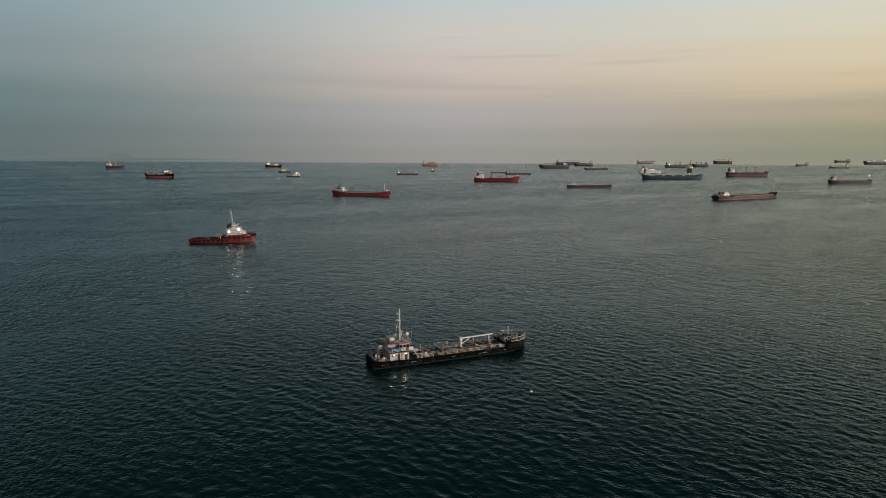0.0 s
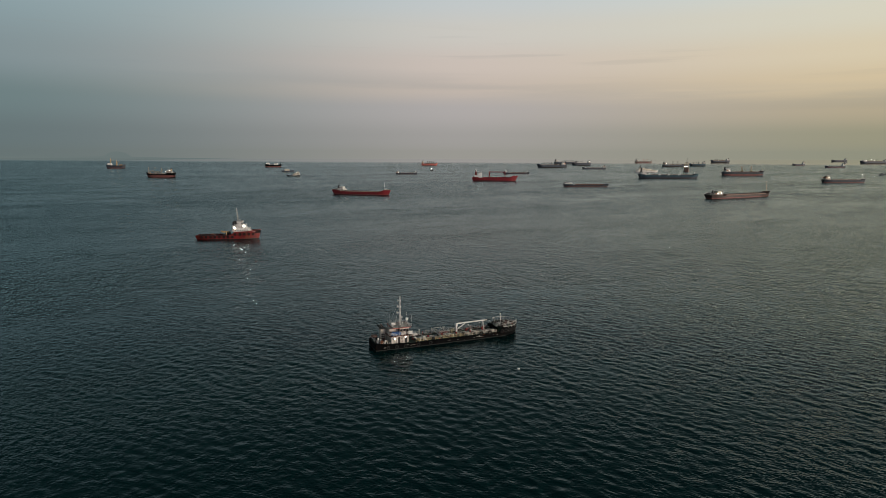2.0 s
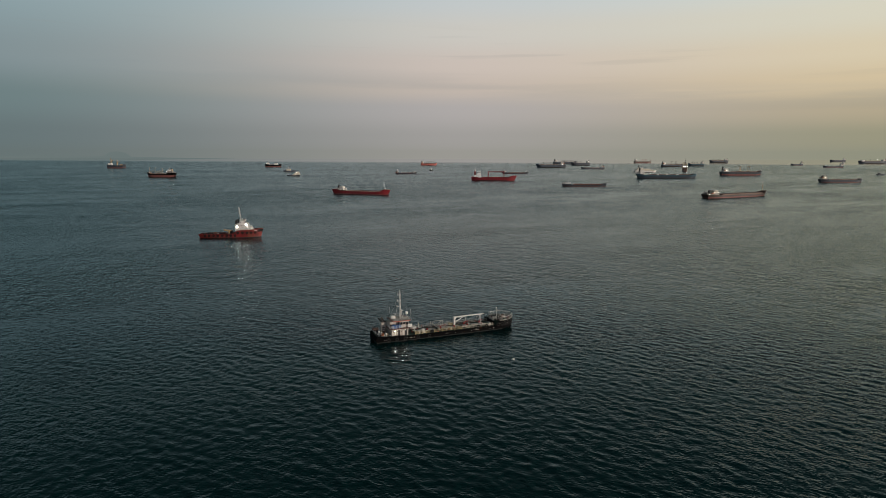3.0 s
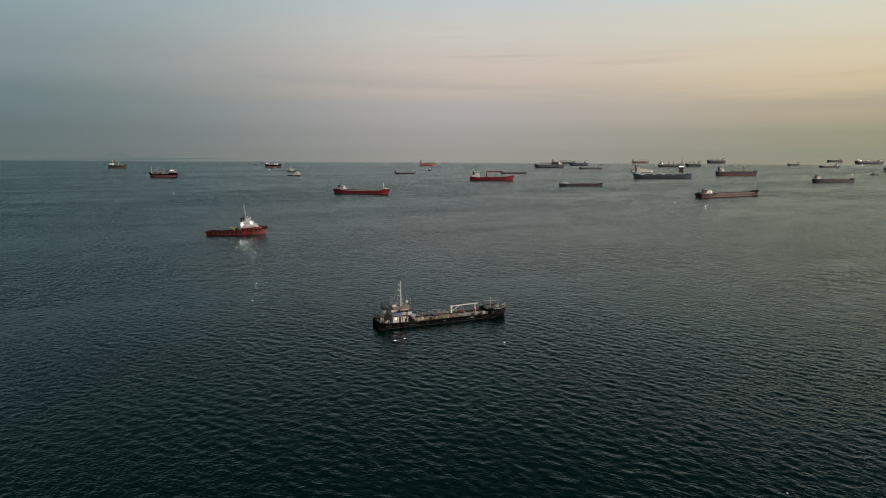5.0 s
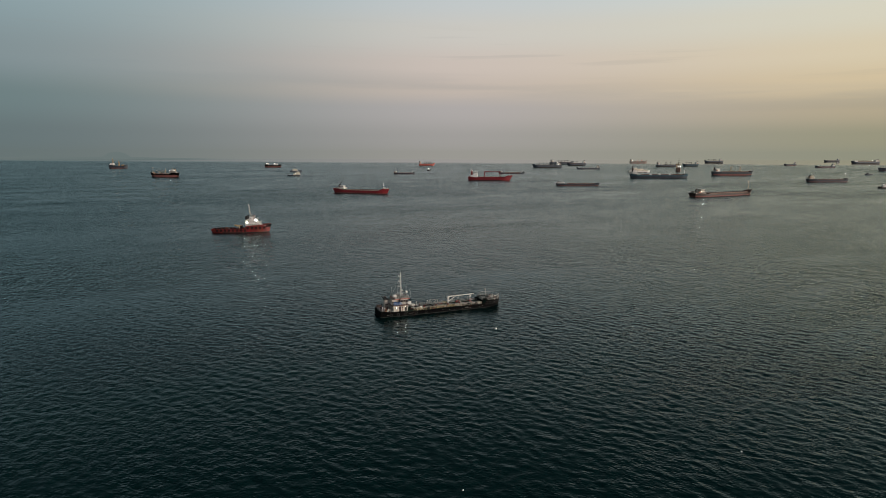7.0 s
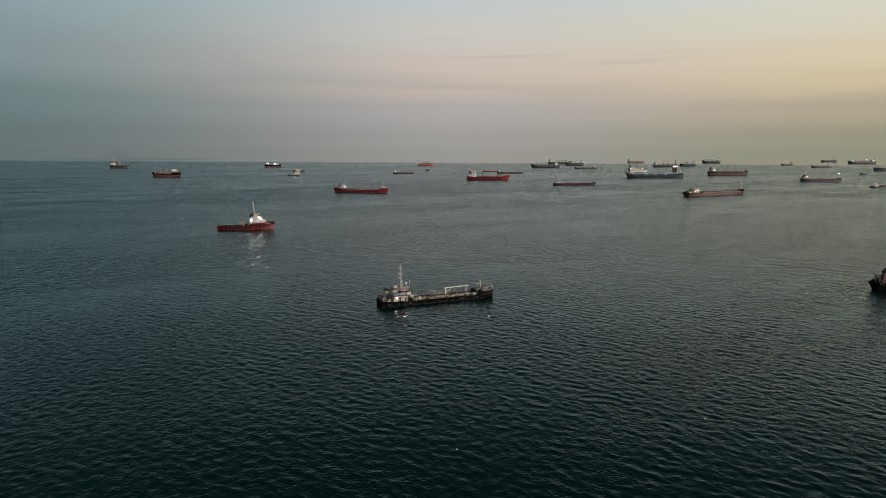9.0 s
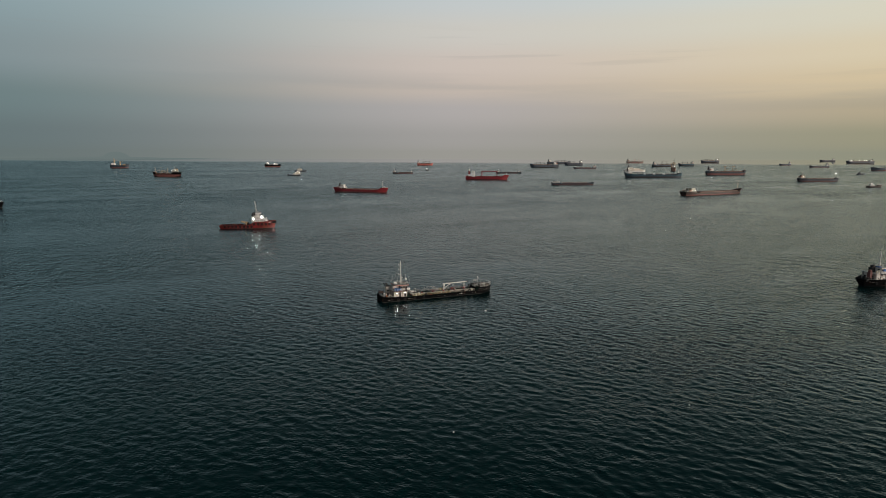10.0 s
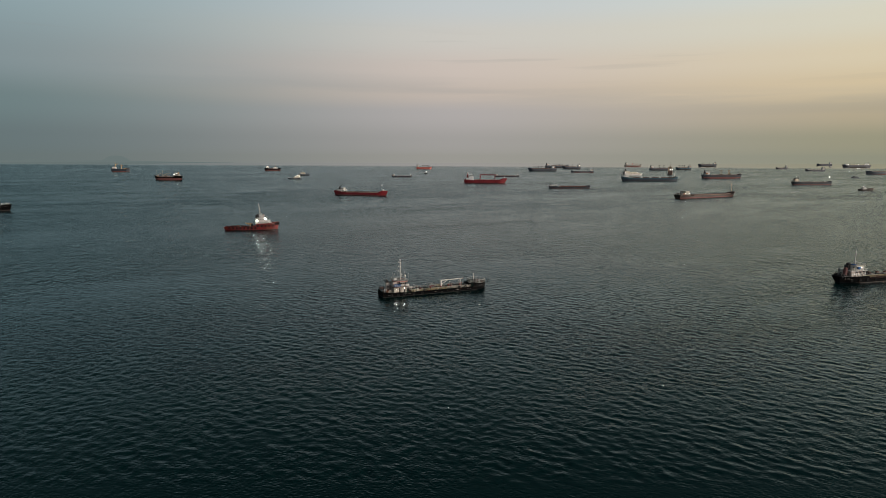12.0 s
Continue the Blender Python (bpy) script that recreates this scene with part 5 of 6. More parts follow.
    for s in (-1, 1):
        part("windlass_stand", box(mesh(), 18.6, s * 0.8, zf, 0.9, 0.25, 0.9, 0.05), DARK, w_)
        part("anchor_chain", rod(mesh(), (18.9, s * 0.6, zf + 0.5), (21.2, s * 1.0, zf + 0.15), 0.1, 6), DARK, w_)
        for d in (0, 0.6):
            part("bollard", rod(mesh(), (17.0 + d, s * 2.5, zf), (17.0 + d, s * 2.5, zf + 0.65), 0.17, 8), DARK, r)
    g_ = part("foremast", rod(mesh(), (18.2, 0.2, zf), (18.2, 0.2, 6.3), 0.09, 6), WHITE, r, "thin white foremast at the bow")
    part("crosstree", rod(mesh(), (18.2, -0.5, 5.6), (18.2, 0.9, 5.6), 0.05, 5), WHITE, g_)
    part("navigation_lamp", rod(mesh(), (18.0, 0.2, 6.0), (18.0, 0.2, 6.35), 0.13, 7), STEEL, g_)
    rails(r, [(15.8, -1.2, zf), (20.6, -1.2, zf)], 1.1, 1.2, WHITE, 0.05, bars=2)
    pts = [ln.point(t, ln.deck(t) + 0.5, s) for s, ts in ((-1, (0.86, 0.9, 0.94, 0.97, 0.99)), (1, (0.99, 0.97, 0.94, 0.9, 0.86))) for t in ts]
    rails(r, pts, 1.1, 1.4, STEEL, 0.032, "bow_rail", 3)
    for s in (-1, 1):
        bm = mesh()
        edge = [ln.point(t, ln.deck(t) + 1.62, s) for t in (0.87, 0.9, 0.93, 0.955, 0.975, 0.99)]
        for a, b in zip(edge, edge[1:]):
            rod(bm, a, b, 0.085, 6)
        part("bow_handrail", bm, WHITE, r, "white pipe handrail round the bow")
    rails(r, [(15.6, -3.0, zf), (15.6, 3.0, zf)], 1.0, 1.0, STEEL, 0.035, bars=2)
    lad = mesh()
    for s in (-0.25, 0.25):
        rod(lad, (15.5, -1.6 + s, 1.35), (15.7, -1.6 + s, 3.5), 0.045, 5)
    for k in range(6):
        rod(lad, (15.55, -1.85, 1.55 + 0.33 * k), (15.55, -1.35, 1.55 + 0.33 * k), 0.035, 4)
    part("forecastle_ladder", lad, WHITE, r)
    bm = mesh()
    for i in range(22):
        box(bm, rng.uniform(15.8, 20.5), rng.uniform(-2.4, 2.4), zf, rng.uniform(0.2, 0.8), rng.uniform(0.2, 0.7), rng.uniform(0.2, 0.9), 0.03)
    pale = mesh()
    for i in range(26):
        a, b = rng.uniform(15.8, 21.0), rng.uniform(-2.5, 2.5)
        rod(pale, (a, b, zf + rng.uniform(0.1, 0.9)), (a + rng.uniform(-0.9, 0.9), b + rng.uniform(-0.8, 0.8), zf + rng.uniform(0.3, 1.5)), rng.uniform(0.04, 0.1), 5)
    part("mooring_lines", pale, STEEL, r, "tangle of pale mooring lines and pipes")["kind"] = "stuff"
    part("mooring_gear", bm, DARK, r, "clutter of dark mooring gear")["kind"] = "stuff"
    for i in range(10):
        rad = rng.uniform(0.25, 0.5)
        part("rope_coil", ring(mesh(), (rng.uniform(15.8, 20.6), rng.uniform(-2.3, 2.3), zf + 0.45), (rng.uniform(-.4, .4), rng.uniform(-.4, .4), 1), rad, 0.12, 10, 5), STEEL if i % 2 else RUBBER, r)
    bm = mesh()
    for i in range(90):
        s = rng.uniform(0.15, 0.8)
        box(bm, rng.uniform(-11.5, 14.5), rng.uniform(-2.9, 3.0), 1.3, s, rng.uniform(0.15, 0.6), rng.uniform(0.1, 0.9), 0.02)
    part("deck_fittings", bm, DARK, r, "small dark fittings crowding the cargo deck")["kind"] = "stuff"
    # pale and red pipework, brackets and drip trays among them
    for nm, mt, n, tall, lab in (("pipe_stubs", WHITE, 42, 1.1, "white pipe stubs and brackets along the deck"), ("hydrants", RED_PAINT, 16, 0.8, "red hydrants and valves along the deck"),
                                 ("drip_trays", DECK_RED, 22, 0.3, "rusty drip trays and covers on the deck"), ("yellow_fittings", YELLOW, 12, 0.6, "worn yellow fittings on the deck")):
        bm = mesh()
        for i in range(n):
            a, b, h = rng.uniform(-11.5, 15.0), rng.uniform(-3.0, 3.1), rng.uniform(0.3, 1.0) * tall
            if i % 3 == 0:
                rod(bm, (a, b, 1.3), (a, b, 1.4 + h * 1.3), 0.07, 6)
                rod(bm, (a, b, 1.35 + h * 1.3), (a + rng.uniform(-0.6, 0.6), b + rng.uniform(-0.4, 0.4), 1.35 + h * 1.3), 0.06, 6)
            elif i % 3 == 1:
                rod(bm, (a, b, 1.55 + h * 0.4), (a + rng.uniform(0.6, 2.2), b, 1.55 + h * 0.4), 0.07, 6)
            else:
                box(bm, a, b, 1.3, rng.uniform(0.25, 0.7), rng.uniform(0.2, 0.6), h, 0.03)
        part(nm, bm, mt, r, lab)["kind"] = "stuff"
    # the forecastle's pale and rusty gear
    for nm, mt, n, lab in (("winch_parts", STEEL, 16, "pale winch drums and fairleads at the bow"), ("rusty_gear", DECK_RED, 12, "rusty gear heaped at the bow")):
        bm = mesh()
        for i in range(n):
            a, b, h = rng.uniform(15.8, 21.6), rng.uniform(-2.2, 2.2), rng.uniform(0.3, 1.5)
            if i % 2:
                rod(bm, (a, b - 0.35, zf + h * 0.5 + 0.2), (a, b + 0.35, zf + h * 0.5 + 0.2), 0.22, 8)
                rod(bm, (a, b, zf), (a, b, zf + h * 0.5 + 0.2), 0.1, 6)
            else:
                box(bm, a, b, zf, rng.uniform(0.2, 0.5), rng.uniform(0.2, 0.5), h, 0.04)
        part(nm, bm, mt, r, lab)["kind"] = "stuff"
    part("anchor", box(mesh(), 21.4, -1.72, 1.3, 0.7, 0.16, 0.9, 0.05, pose(0, 0, 0, 0, 20, -42)), STEEL, r)
    # lit floodlights under the upper deck edge, one at the bridge front
    for xx, yy, zz in ((-18.2, -3.8, 3.2), (-14.9, -3.8, 3.45)):
        part("lamp_bracket", rod(mesh(), (xx, -3.5, zz + 0.3), (xx, yy, zz + 0.1), 0.04, 5), DARK, r)
        floodlight(r, xx, yy, zz, 0.15, DIM_LAMP, "lit white floodlight on the house side")
    return r


def smooth_done(bm):
    for f in bm.faces:
        f.smooth = True
    return bm


def frame_of_rods(x0, x1, y0, y1, z0, z1, r=0.07):
    bm = mesh()
    for x in (x0, x1):
        for y in (y0, y1):
            rod(bm, (x, y, z0), (x, y, z1), r, 5)
        for z in (z1, (z0 + z1) / 2):
            rod(bm, (x, y0, z), (x, y1, z), r, 5)
    for y in (y0, y1):
        rod(bm, (x0, y, z1), (x1, y, z1), r, 5)
        rod(bm, (x0, y, z0), (x1, y, z1), r, 5)
    return bm


# ---- the red anchor handling tug ----
def red_tug():
    r = thing("tugboat", -136.6, 394, 5, "red anchor handling tug, white wheelhouse, deck lights lit", "ship")
    ln = Lines(37.2, 9.6, 1.6, 2.3, 0.0, 0.50, 0.02, 0.03, 0.01, stern=0.9, full=0.68, sheer=0.9, step=0.1)
    wall = lambda t: ln.deck(t) + (0.95 if t > 0.5 else 0.8)
    smooth(part("hull", hull_shell(ln, -1.5, wall), TUG_RED, r))
    smooth(part("boot_topping", hull_shell(ln, -1.4, lambda t: 0.35, 0.03), BOOT_DARK, r))
    part("deck", deck_sheet(ln), DECK_GREY, r)
    bm = mesh()
    st = ln.stations()
    for s in (-1, 1):
        for a, b in zip(st, st[1:]):
            rod(bm, ln.point(a, wall(a), s), ln.point(b, wall(b), s), 0.12, 5)
    part("bulwark_cap", bm, TUG_RED, r)
    bm = mesh()
    for s in (-1, 1):
        for a, b in zip(st, st[1:]):
            rod(bm, ln.point(a, min(1.7, wall(a)), s), ln.point(b, min(1.7, wall(b)), s), 0.16, 5)
    part("rubbing_strake", bm, TUG_RED, r)
    tyre_row(r, ln, [0.03 + 0.075 * i for i in range(8)], 1.55, -1, 0.5, 0.32)
    tyre_row(r, ln, [0.60, 0.68, 0.755, 0.825, 0.89], 3.3, -1, 0.52, 0.32)
    tyre_row(r, ln, [0.95, 0.975, 0.99], 4.6, -1, 0.62, 0.34)
    tyre_row(r, ln, [0.1 + 0.1 * i for i in range(9)], 1.9, 1, 0.55, 0.24)
    bars(r, ln, 0.87, 4.4, (0.6, 0.5, 0.6, 0.5), 0.4)
    zf = 4.4
    # wheelhouse in steps, narrowing to the bridge, its front sloped
    def wedge(name, x0, x1, x2, w, z, h, lean=0.0):
        """A storey whose front rakes back from x1 at its foot to x2 at its head."""
        bm = mesh()
        foot = [bm.verts.new((x, y, z)) for x, y in ((x0, -w / 2), (x1, -w / 2), (x1, w / 2), (x0, w / 2))]
        head = [bm.verts.new((x, y, z + h)) for x, y in ((x0 + lean, -w / 2 + 0.15), (x2, -w / 2 + 0.15), (x2, w / 2 - 0.15), (x0 + lean, w / 2 - 0.15))]
        bm.faces.new(foot[::-1])
        bm.faces.new(head)
        for i in range(4):
            bm.faces.new((foot[i], foot[(i + 1) % 4], head[(i + 1) % 4], head[i]))
        bmesh.ops.bevel(bm, geom=list(bm.edges), offset=0.1, segments=1, affect="EDGES", profile=0.5)
        t = part(name, bm, WHITE, r)
        n = int((x2 - x0) / 1.3)
        for s in (-1, 1):
            for i in range(n):
                part("window", box(mesh(), x0 + 0.9 + i * (x2 - x0 - 1.0) / max(n - 1, 1), s * (w / 2 - 0.05), z + h * 0.48, 0.55, 0.12, 0.55), GLASS, t)
        return t

    wedge("deckhouse", 2.8, 13.0, 11.2, 7.2, zf, 2.1)
    wedge("deckhouse", 3.2, 10.4, 9.0, 6.2, zf + 2.2, 2.0)
    part("deck_edge", box(mesh(), 7.3, 0, zf + 2.1, 9.2, 7.4, 0.12), WHITE, r)
    part("deck_edge", box(mesh(), 6.3, 0, zf + 4.2, 6.6, 6.4, 0.12), WHITE, r)
    br = wedge("bridge", 4.2, 8.2, 7.5, 5.0, zf + 4.3, 2.1, 0.3)
    for i in range(5):
        part("window", box(mesh(), 7.86, -1.9 + i * 0.95, zf + 5.3, 0.12, 0.75, 0.75), GLASS, br)
    part("bridge_roof", box(mesh(), 6.0, 0, zf + 6.42, 3.8, 5.2, 0.14, 0.04), WHITE, r)
    rails(r, [(4.3, -2.5, zf + 6.55), (7.7, -2.5, zf + 6.55), (7.7, 2.5, zf + 6.55)], 0.8, 1.1, WHITE, 0.04)
    rails(r, [(3.2, -3.6, zf + 2.2), (11.4, -3.6, zf + 2.2), (11.4, 3.6, zf + 2.2)], 0.9, 1.2, WHITE, 0.045)
    rails(r, [(3.2, -3.1, zf + 4.3), (9.4, -3.1, zf + 4.3), (9.4, 3.1, zf + 4.3)], 0.9, 1.2, WHITE, 0.045)
    part("fire_monitor", rod(mesh(), (7.2, -1.6, zf + 6.5), (7.9, -1.6, zf + 7.4), 0.18, 7), RED_PAINT, r)
    part("radar_scanner", box(mesh(), 5.8, 0, zf + 7.7, 0.3, 2.2, 0.22, 0.05), WHITE, r)
    part("radar_post", rod(mesh(), (5.8, 0, zf + 6.5), (5.8, 0, zf + 7.7), 0.14, 7), WHITE, r)
    for s in (-1, 1):
        f = part("funnel", box(mesh(), 2.3, s * 2.4, zf, 1.6, 1.4, 4.4, 0.2), WHITE, r)
        part("funnel_top", box(mesh(), 2.5, s * 2.4, zf + 4.4, 1.5, 1.3, 2.6, 0.25), DARK, f, "sooty black exhaust casing")
    # lattice mast leaning aft
    m_ = new("mast")
    m_.parent = r
    foot, top = Vector((5.0, 0, zf + 5.4)), Vector((3.9, 0, 19.8))
    bm = mesh()
    for s in (-1, 1):
        for q in (-1, 1):
            rod(bm, foot + Vector((q * 0.3, s * 0.3, 0)), top + Vector((q * 0.15, s * 0.15, 0)), 0.06, 5)
    for i in range(9):
        a, b = foot.lerp(top, i / 9), foot.lerp(top, (i + 1) / 9)
        k0, k1 = 0.3 - 0.15 * i / 9, 0.3 - 0.15 * (i + 1) / 9
        for s in (-1, 1):
            rod(bm, a + Vector((-k0, s * k0, 0)), b + Vector((k1, s * k1, 0)), 0.04, 4)
            rod(bm, a + Vector((s * k0, -k0, 0)), b + Vector((s * k1, k1, 0)), 0.04, 4)
    part("lattice", bm, STEEL, m_)
    for k, w in ((0.45, 2.6), (0.72, 1.8)):
        p = foot.lerp(top, k)
        part("crosstree", rod(mesh(), p - Vector((0, w / 2, 0)), p + Vector((0, w / 2, 0)), 0.08, 5), WHITE, m_)
    # working deck: crane, winch, stern roller, gear
    k_ = part("crane_pedestal", rod(mesh(), (-2.6, -2.4, 2.4), (-2.6, -2.4, 4.6), 0.4, 8), BUFF, r)
    part("knuckle_boom", rod(mesh(), (-1.2, -2.4, 4.6), (-6.0, -2.2, 5.1), 0.32, 6), BUFF, k_)
    part("jib", rod(mesh(), (-6.0, -2.2, 5.1), (-3.4, -2.0, 4.0), 0.24, 6), BUFF, k_)
    part("towing_winch", rod(mesh(), (-1.8, -1.2, 3.6), (-1.8, 2.2, 3.6), 1.1, 12), DARK, r)
    part("stern_roller", rod(mesh(), (-19.2, -2.0, 2.6), (-19.2, 2.0, 2.6), 0.45, 10), DARK, r)
    part("tow_post", rod(mesh(), (-8.5, 0, 2.4), (-8.5, 0, 4.0), 0.3, 8), DARK, r)
    rng = random.Random(11)
    for i in range(9):
        part("deck_cargo", box(mesh(), rng.uniform(-17.5, -4.5), rng.uniform(-2.8, 3.0), 2.4, rng.uniform(0.5, 1.6), rng.uniform(0.5, 1.3), rng.uniform(0.4, 1.2), 0.06),
             rng.choice((WEATHERED, DARK, DECK_RED, DARK)), r)
    part("anchor", box(mesh(), 16.2, -2.2, 3.6, 0.9, 0.25, 1.2, 0.08, pose(0, 0, 0, 0, 15, -35)), DARK, r)
    for xx, yy, zz in ((3.0, -3.7, zf + 2.7), (8.9, -3.1, zf + 4.0)):
        floodlight(r, xx, yy, zz, 0.48, LAMP, "lit white deck floodlight")
    return r


# ---- the second tanker, dark and rusty ----
def dark_tanker():
    r = thing("tanker_ship", 212.6, 199.4, 17, "dark rusty tanker with white house aft and red deck", "ship")
    ln = Lines(60, 9, 1.5, 1.6, 0.9, 0.87, 0.26, 0.024, 0.02, stern=0.42, step=0.03, tuck=0.6)
    add_hull(r, ln, BLACK_HULL, BOOT_DARK, 0.4, 0.7, DECK_RED, BLACK_HULL)
    tyre_row(r, ln, (0.08, 0.15, 0.22, 0.3), 1.5, -1, 0.45, 0.22)
    bars(r, ln, 0.04, 2.0, (0.6, 0.5, 0.7, 0.4), 0.2, paint=WEATHERED)
    z = ln.deck(0.1)
    t1 = tier(r, "deckhouse", -25.2, -16.6, 6.8, z, 3.03, HOUSE_PAINT, 5, bevel=0.1, glass_h=0.6)
    for xx in (-23.6, -21.0, -18.4):
        part("door", box(mesh(), xx, -3.36, z + 0.1, 0.9, 0.08, 1.75, 0.03), DARK, t1)
    for xx in (-24.9, -22.4, -19.6, -17.0):
        part("pillar", box(mesh(), xx, -3.62, z, 0.16, 0.16, 2.7), WHITE, t1)
    z += 0.95
    part("deck_edge", box(mesh(), -20.8, 0, z + 2.08, 9.4, 7.6, 0.12), WHITE, r)
    br = tier(r, "bridge", -21.6, -17.0, 5.6, z + 2.2, 2.1, WHITE, 4, bevel=0.1)
    part("bridge_roof", box(mesh(), -19.3, 0, z + 4.3, 5.2, 6.2, 0.14), CREAM, r)
    part("radar_scanner", box(mesh(), -18.4, 0.6, z + 5.6, 0.25, 1.8, 0.2, 0.04), WHITE, r)
    part("radar_post", rod(mesh(), (-18.4, 0.6, z + 4.4), (-18.4, 0.6, z + 5.6), 0.1, 6), WHITE, r)
    rails(r, [(-21.6, -3.0, z + 4.42), (-16.8, -3.0, z + 4.42), (-16.8, 3.0, z + 4.42)], 0.85, 1.2, WHITE, 0.05)
    rails(r, [(-25.4, -3.7, z + 2.2), (-16.2, -3.7, z + 2.2)], 0.9, 1.2, WHITE, 0.05)
    rails(r, [(-29.2, -2.6, z - 0.95), (-25.4, -3.8, z - 0.95)], 1.0, 1.2, STEEL, 0.05)
    f = part("funnel", box(mesh(), -23.2, 0.5, z + 2.2, 2.0, 2.0, 2.3, 0.3), DARK, r)
    for d in (-0.6, 0.1, 0.7):
        part("exhaust_pipe", rod(mesh(), (-23.2 + d, 0.5, z + 4.2), (-22.4 + d, 0.5, z + 5.4), 0.3, 8), DARK, f)
    part("funnel_cowl", smooth_done(ellipsoid(-22.7, 0.5, z + 4.9, 1.2, 0.9, 0.6)), DARK, f)
    part("awning", box(mesh(), -21.0, -0.4, z + 4.46, 1.6, 2.6, 0.4, 0.12), BLUE, r, "blue tarpaulin awning over the bridge roof")
    for xx, zz in ((-24.2, 2.7), (-22.8, 2.9)):
        part("ventilator", rod(mesh(), (xx, -2.6, z + 2.1), (xx, -2.6, z + zz + 0.7), 0.3, 8), CREAM, r)
    for i in range(3):
        part("liferaft_drum", rod(mesh(), (-22.6 + i * 2.1, -3.7, z + 1.75), (-21.9 + i * 2.1, -3.7, z + 1.75), 0.36, 8), DARK, r)
    m_ = part("mast", rod(mesh(), (-19.7, 0, z + 4.4), (-19.4, 0, z + 11.3), 0.32, 8, 0.2), WHITE, r)
    for k, w in ((6.9, 2.4), (8.8, 1.8)):
        part("crosstree", rod(mesh(), (-19.6, -w / 2, z + k), (-19.6, w / 2, z + k), 0.07, 5), DARK, m_)
    part("lifeboat", smooth_done(ellipsoid(-26.7, -1.6, z + 3.2, 0.85, 0.8, 0.75)), BOOT_RED, r, "dull red free-fall lifeboat on its ramp")
    part("lifeboat_ramp", box(mesh(), -26.7, -1.6, z - 0.85, 1.5, 1.4, 3.8, 0.15), BOOT_RED, r)
    mast(r, -28.4, z - 0.95, 5.4, 0.12, DARK, ((0.7, 1.2),), name="aft_mast")
    part("tarpaulin_bundle", smooth_done(ellipsoid(-20.4, -3.2, z + 3.4, 0.9, 0.4, 0.7)), BLUE, r, "blue tarpaulin on the bridge wing")
    rng = random.Random(9)
    bm = mesh()
    for i in range(34):
        box(bm, rng.uniform(-29, -25.6), rng.uniform(-2.6, 2.6), z - 0.95, rng.uniform(0.2, 0.9), rng.uniform(0.2, 0.8), rng.uniform(0.4, 2.0), 0.03)
    part("mooring_gear", bm, DARK, r)["kind"] = "stuff"
    for i in range(5):
        part("cargo_pipe", rod(mesh(), (-14, -2.4 + i * 1.1, 2.5), (22, -2.4 + i * 1.1, 2.8), 0.2, 7), (DECK_RED, YELLOW, STEEL, DECK_RED, STEEL)[i], r)
    for i in range(7):
        part("tank_lid", rod(mesh(), (-12 + i * 5, 2.6, 2.4), (-12 + i * 5, 2.6, 3.4), 0.8, 10), DECK_RED, r)
    for a, b in ((-15, 2), (3, 22)):
        rails(r, [(a, -4.7, 2.4), (b, -4.7, 2.4)], 1.0, 1.6, YELLOW, 0.06)
    rng = random.Random(3)
    bm = mesh()
    for i in range(30):
        box(bm, rng.uniform(-14, 22), rng.uniform(-3.6, 3.8), 2.4, rng.uniform(0.3, 1), rng.uniform(0.3, 1), rng.uniform(0.3, 1.1), 0.04)
    part("deck_fittings", bm, DARK, r)["kind"] = "stuff"
    for xx, zz in ((-19.9, 3.7),):
        floodlight(r, xx, -3.9, z + zz, 0.12, DIM_LAMP, "lit white floodlight")
    return r


small_tanker("bunkering_tanker", 2.4, 171.8, 23, "small black bunkering tanker, white boom, lit house aft")
red_tug()
dark_tanker()


def white_float():
    ob = part("mooring_float", smooth_done(ellipsoid(0, 0, 0.08, 0.4, 0.28, 0.26)), BRIGHT, None)
    ob.location = (21.1, 144.2, 0)
    part("float_ring", ring(mesh(), (0, 0, 0.34), (0, 1, 0), 0.1, 0.04, 10, 5), STEEL, ob)
    return tagged(ob, "white float bobbing on the dark water", "float")


buoy = white_float()


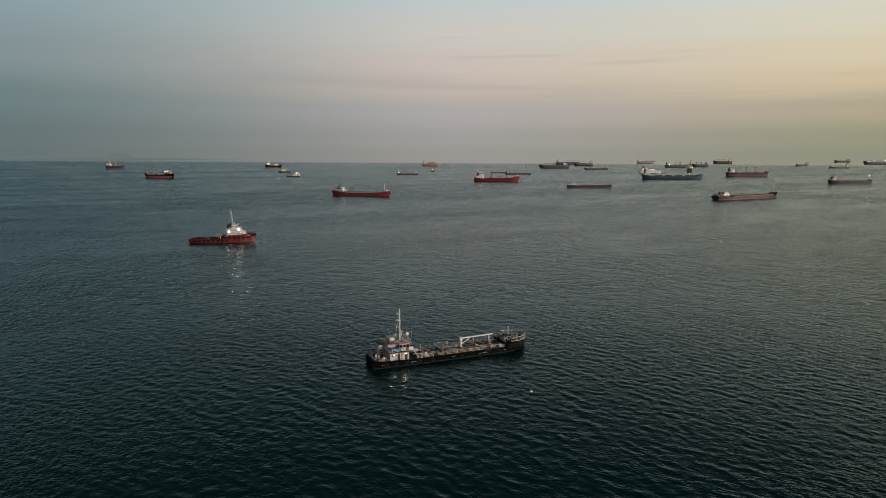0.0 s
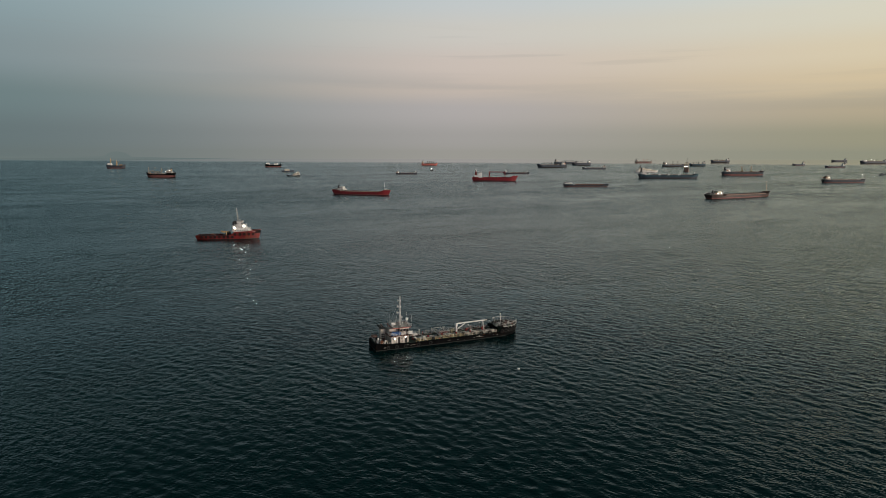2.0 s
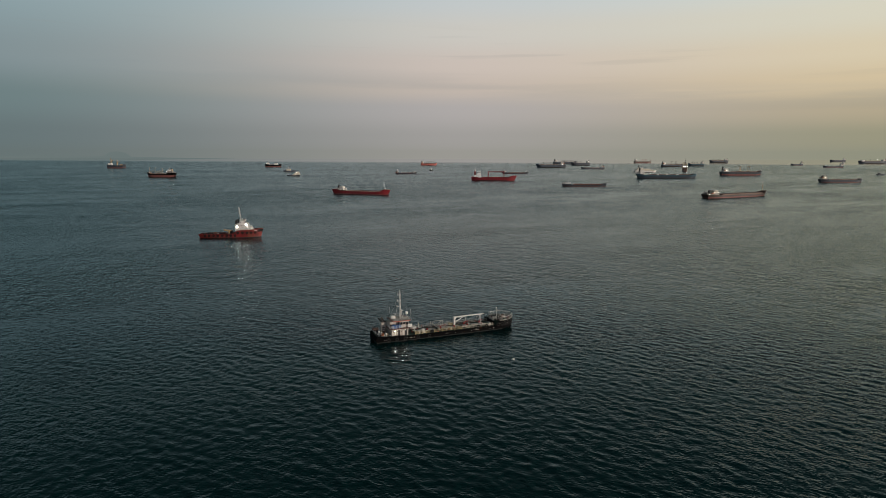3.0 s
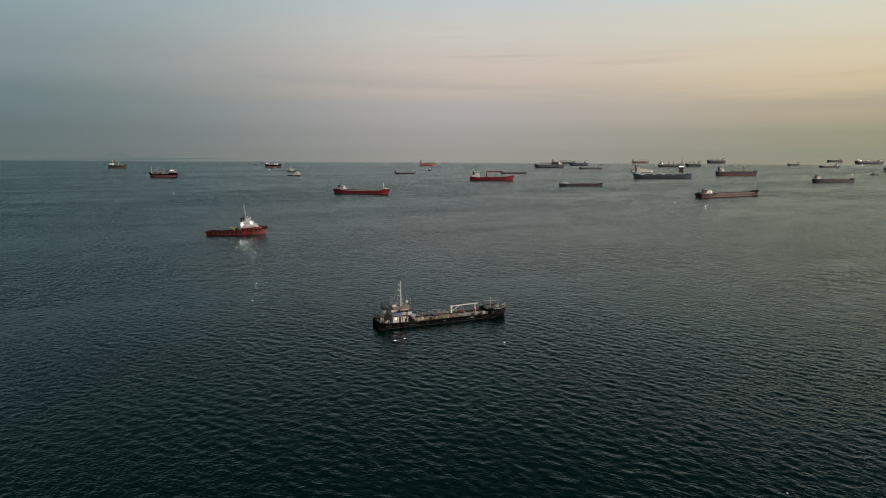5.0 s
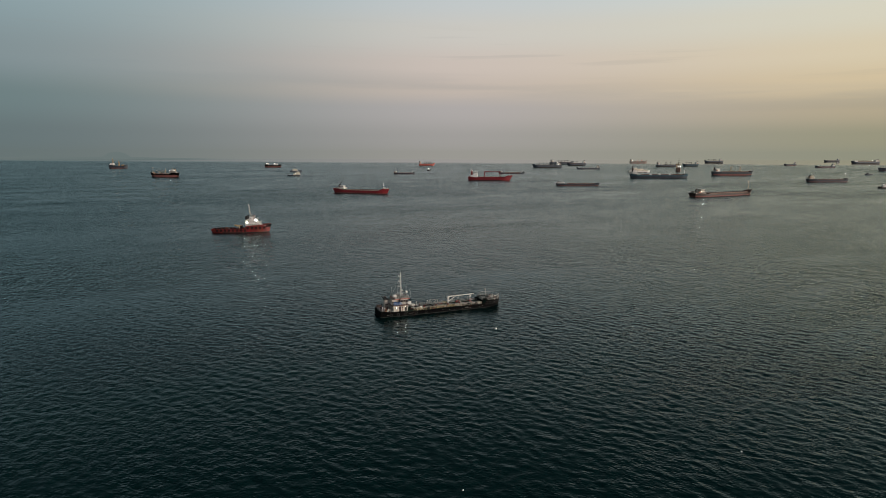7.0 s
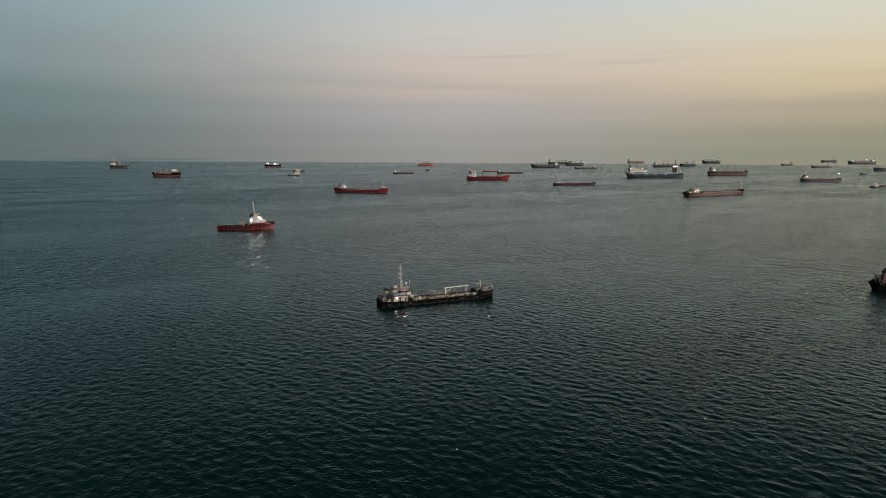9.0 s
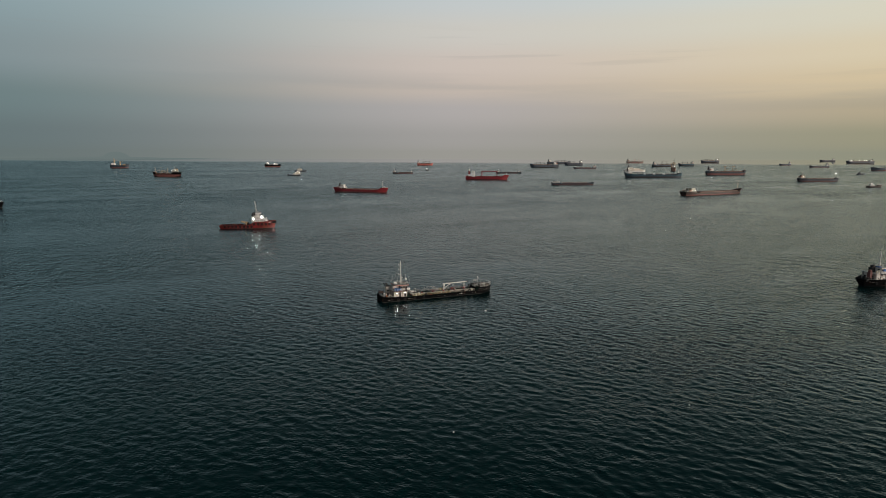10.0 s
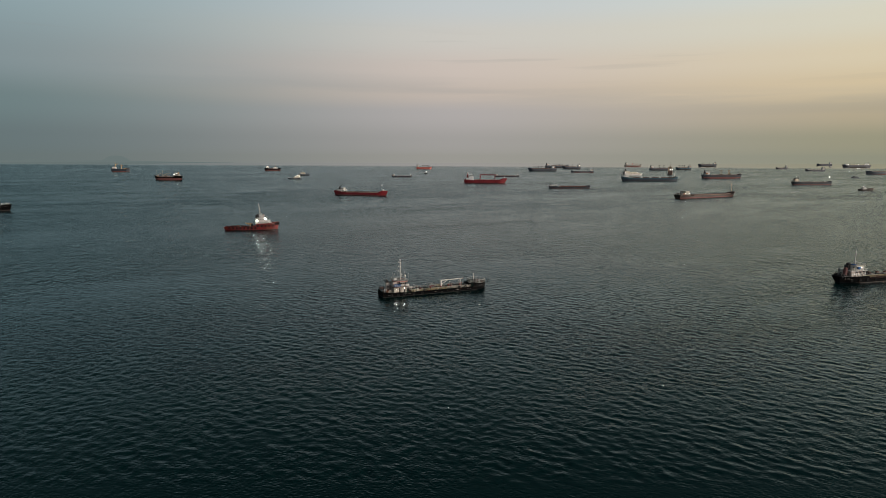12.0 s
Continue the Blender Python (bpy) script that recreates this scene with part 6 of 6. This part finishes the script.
def small_float(x, y):
    ob = part("small_float", smooth_done(ellipsoid(0, 0, 0.06, 0.2, 0.16, 0.16)), BRIGHT, None)
    ob.location = (x, y, 0)
    part("float_ring", ring(mesh(), (0, 0, 0.22), (0, 1, 0), 0.05, 0.02, 8, 4), STEEL, ob)
    return tagged(ob, "small white float adrift on dark rippled water", "float", "small floats")


for fx, fy in ((59.8, 61.4), (6.0, 47.5)):
    small_float(fx, fy)


# ---- the far shore ----
def far_hills():
    """Low hills over the water, their haze put into one flat glowing colour."""
    mat = bpy.data.materials.new("glowing_haze_colour")
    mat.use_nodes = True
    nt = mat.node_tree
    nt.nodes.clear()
    # no lamp: an even glow close to the low sky stands in for haze
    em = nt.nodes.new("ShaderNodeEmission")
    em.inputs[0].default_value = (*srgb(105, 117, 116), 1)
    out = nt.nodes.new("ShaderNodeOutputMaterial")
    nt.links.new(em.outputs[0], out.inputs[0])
    bm = mesh()
    n = 240
    rows = []
    for i in range(n + 1):
        u = i / n
        x = -3340 + 1895 * u
        h = 11 + 3.6 * noise.noise((x * 0.004, 3.1, 0))
        h += 36 * max(0, 1 - ((x + 2264) / 90) ** 2) ** 0.6 + 15 * max(0, 1 - ((x + 2843) / 108) ** 2)
        h *= ease((1 - u) * 2.2)
        rows.append([bm.verts.new((x, 4420, -2)), bm.verts.new((x, 4426, h * 0.7)), bm.verts.new((x, 4450, h + 1)), bm.verts.new((x, 4490, -2))])
    for a, b in zip(rows, rows[1:]):
        for j in range(3):
            bm.faces.new((a[j], b[j], b[j + 1], a[j + 1]))
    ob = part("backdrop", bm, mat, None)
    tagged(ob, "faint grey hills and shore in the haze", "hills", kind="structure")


far_hills()


# ---- what moves ----
def motions():
    # the waves travel slowly across the wind
    walk(sea, [(0.0, pose(0, 0, 0)), (6.0, pose(3.0, 5.4, 0)), (12.0, pose(6.0, 10.8, 0))])
    walk(patrol, [(0.0, pose(-424, 1704, 0, 0, 0, 2)), (6.0, pose(-395, 1692, 0, 0, 0, 1)), (12.0, pose(-366, 1680, 0, 0, 0, 0))])
    walk(buoy, [(0.0, pose(21.1, 144.2, 0)), (6.0, pose(20.4, 146.0, 0, 4, 0, 20)), (12.0, pose(19.6, 147.6, 0, 0, 4, 40))])


motions()
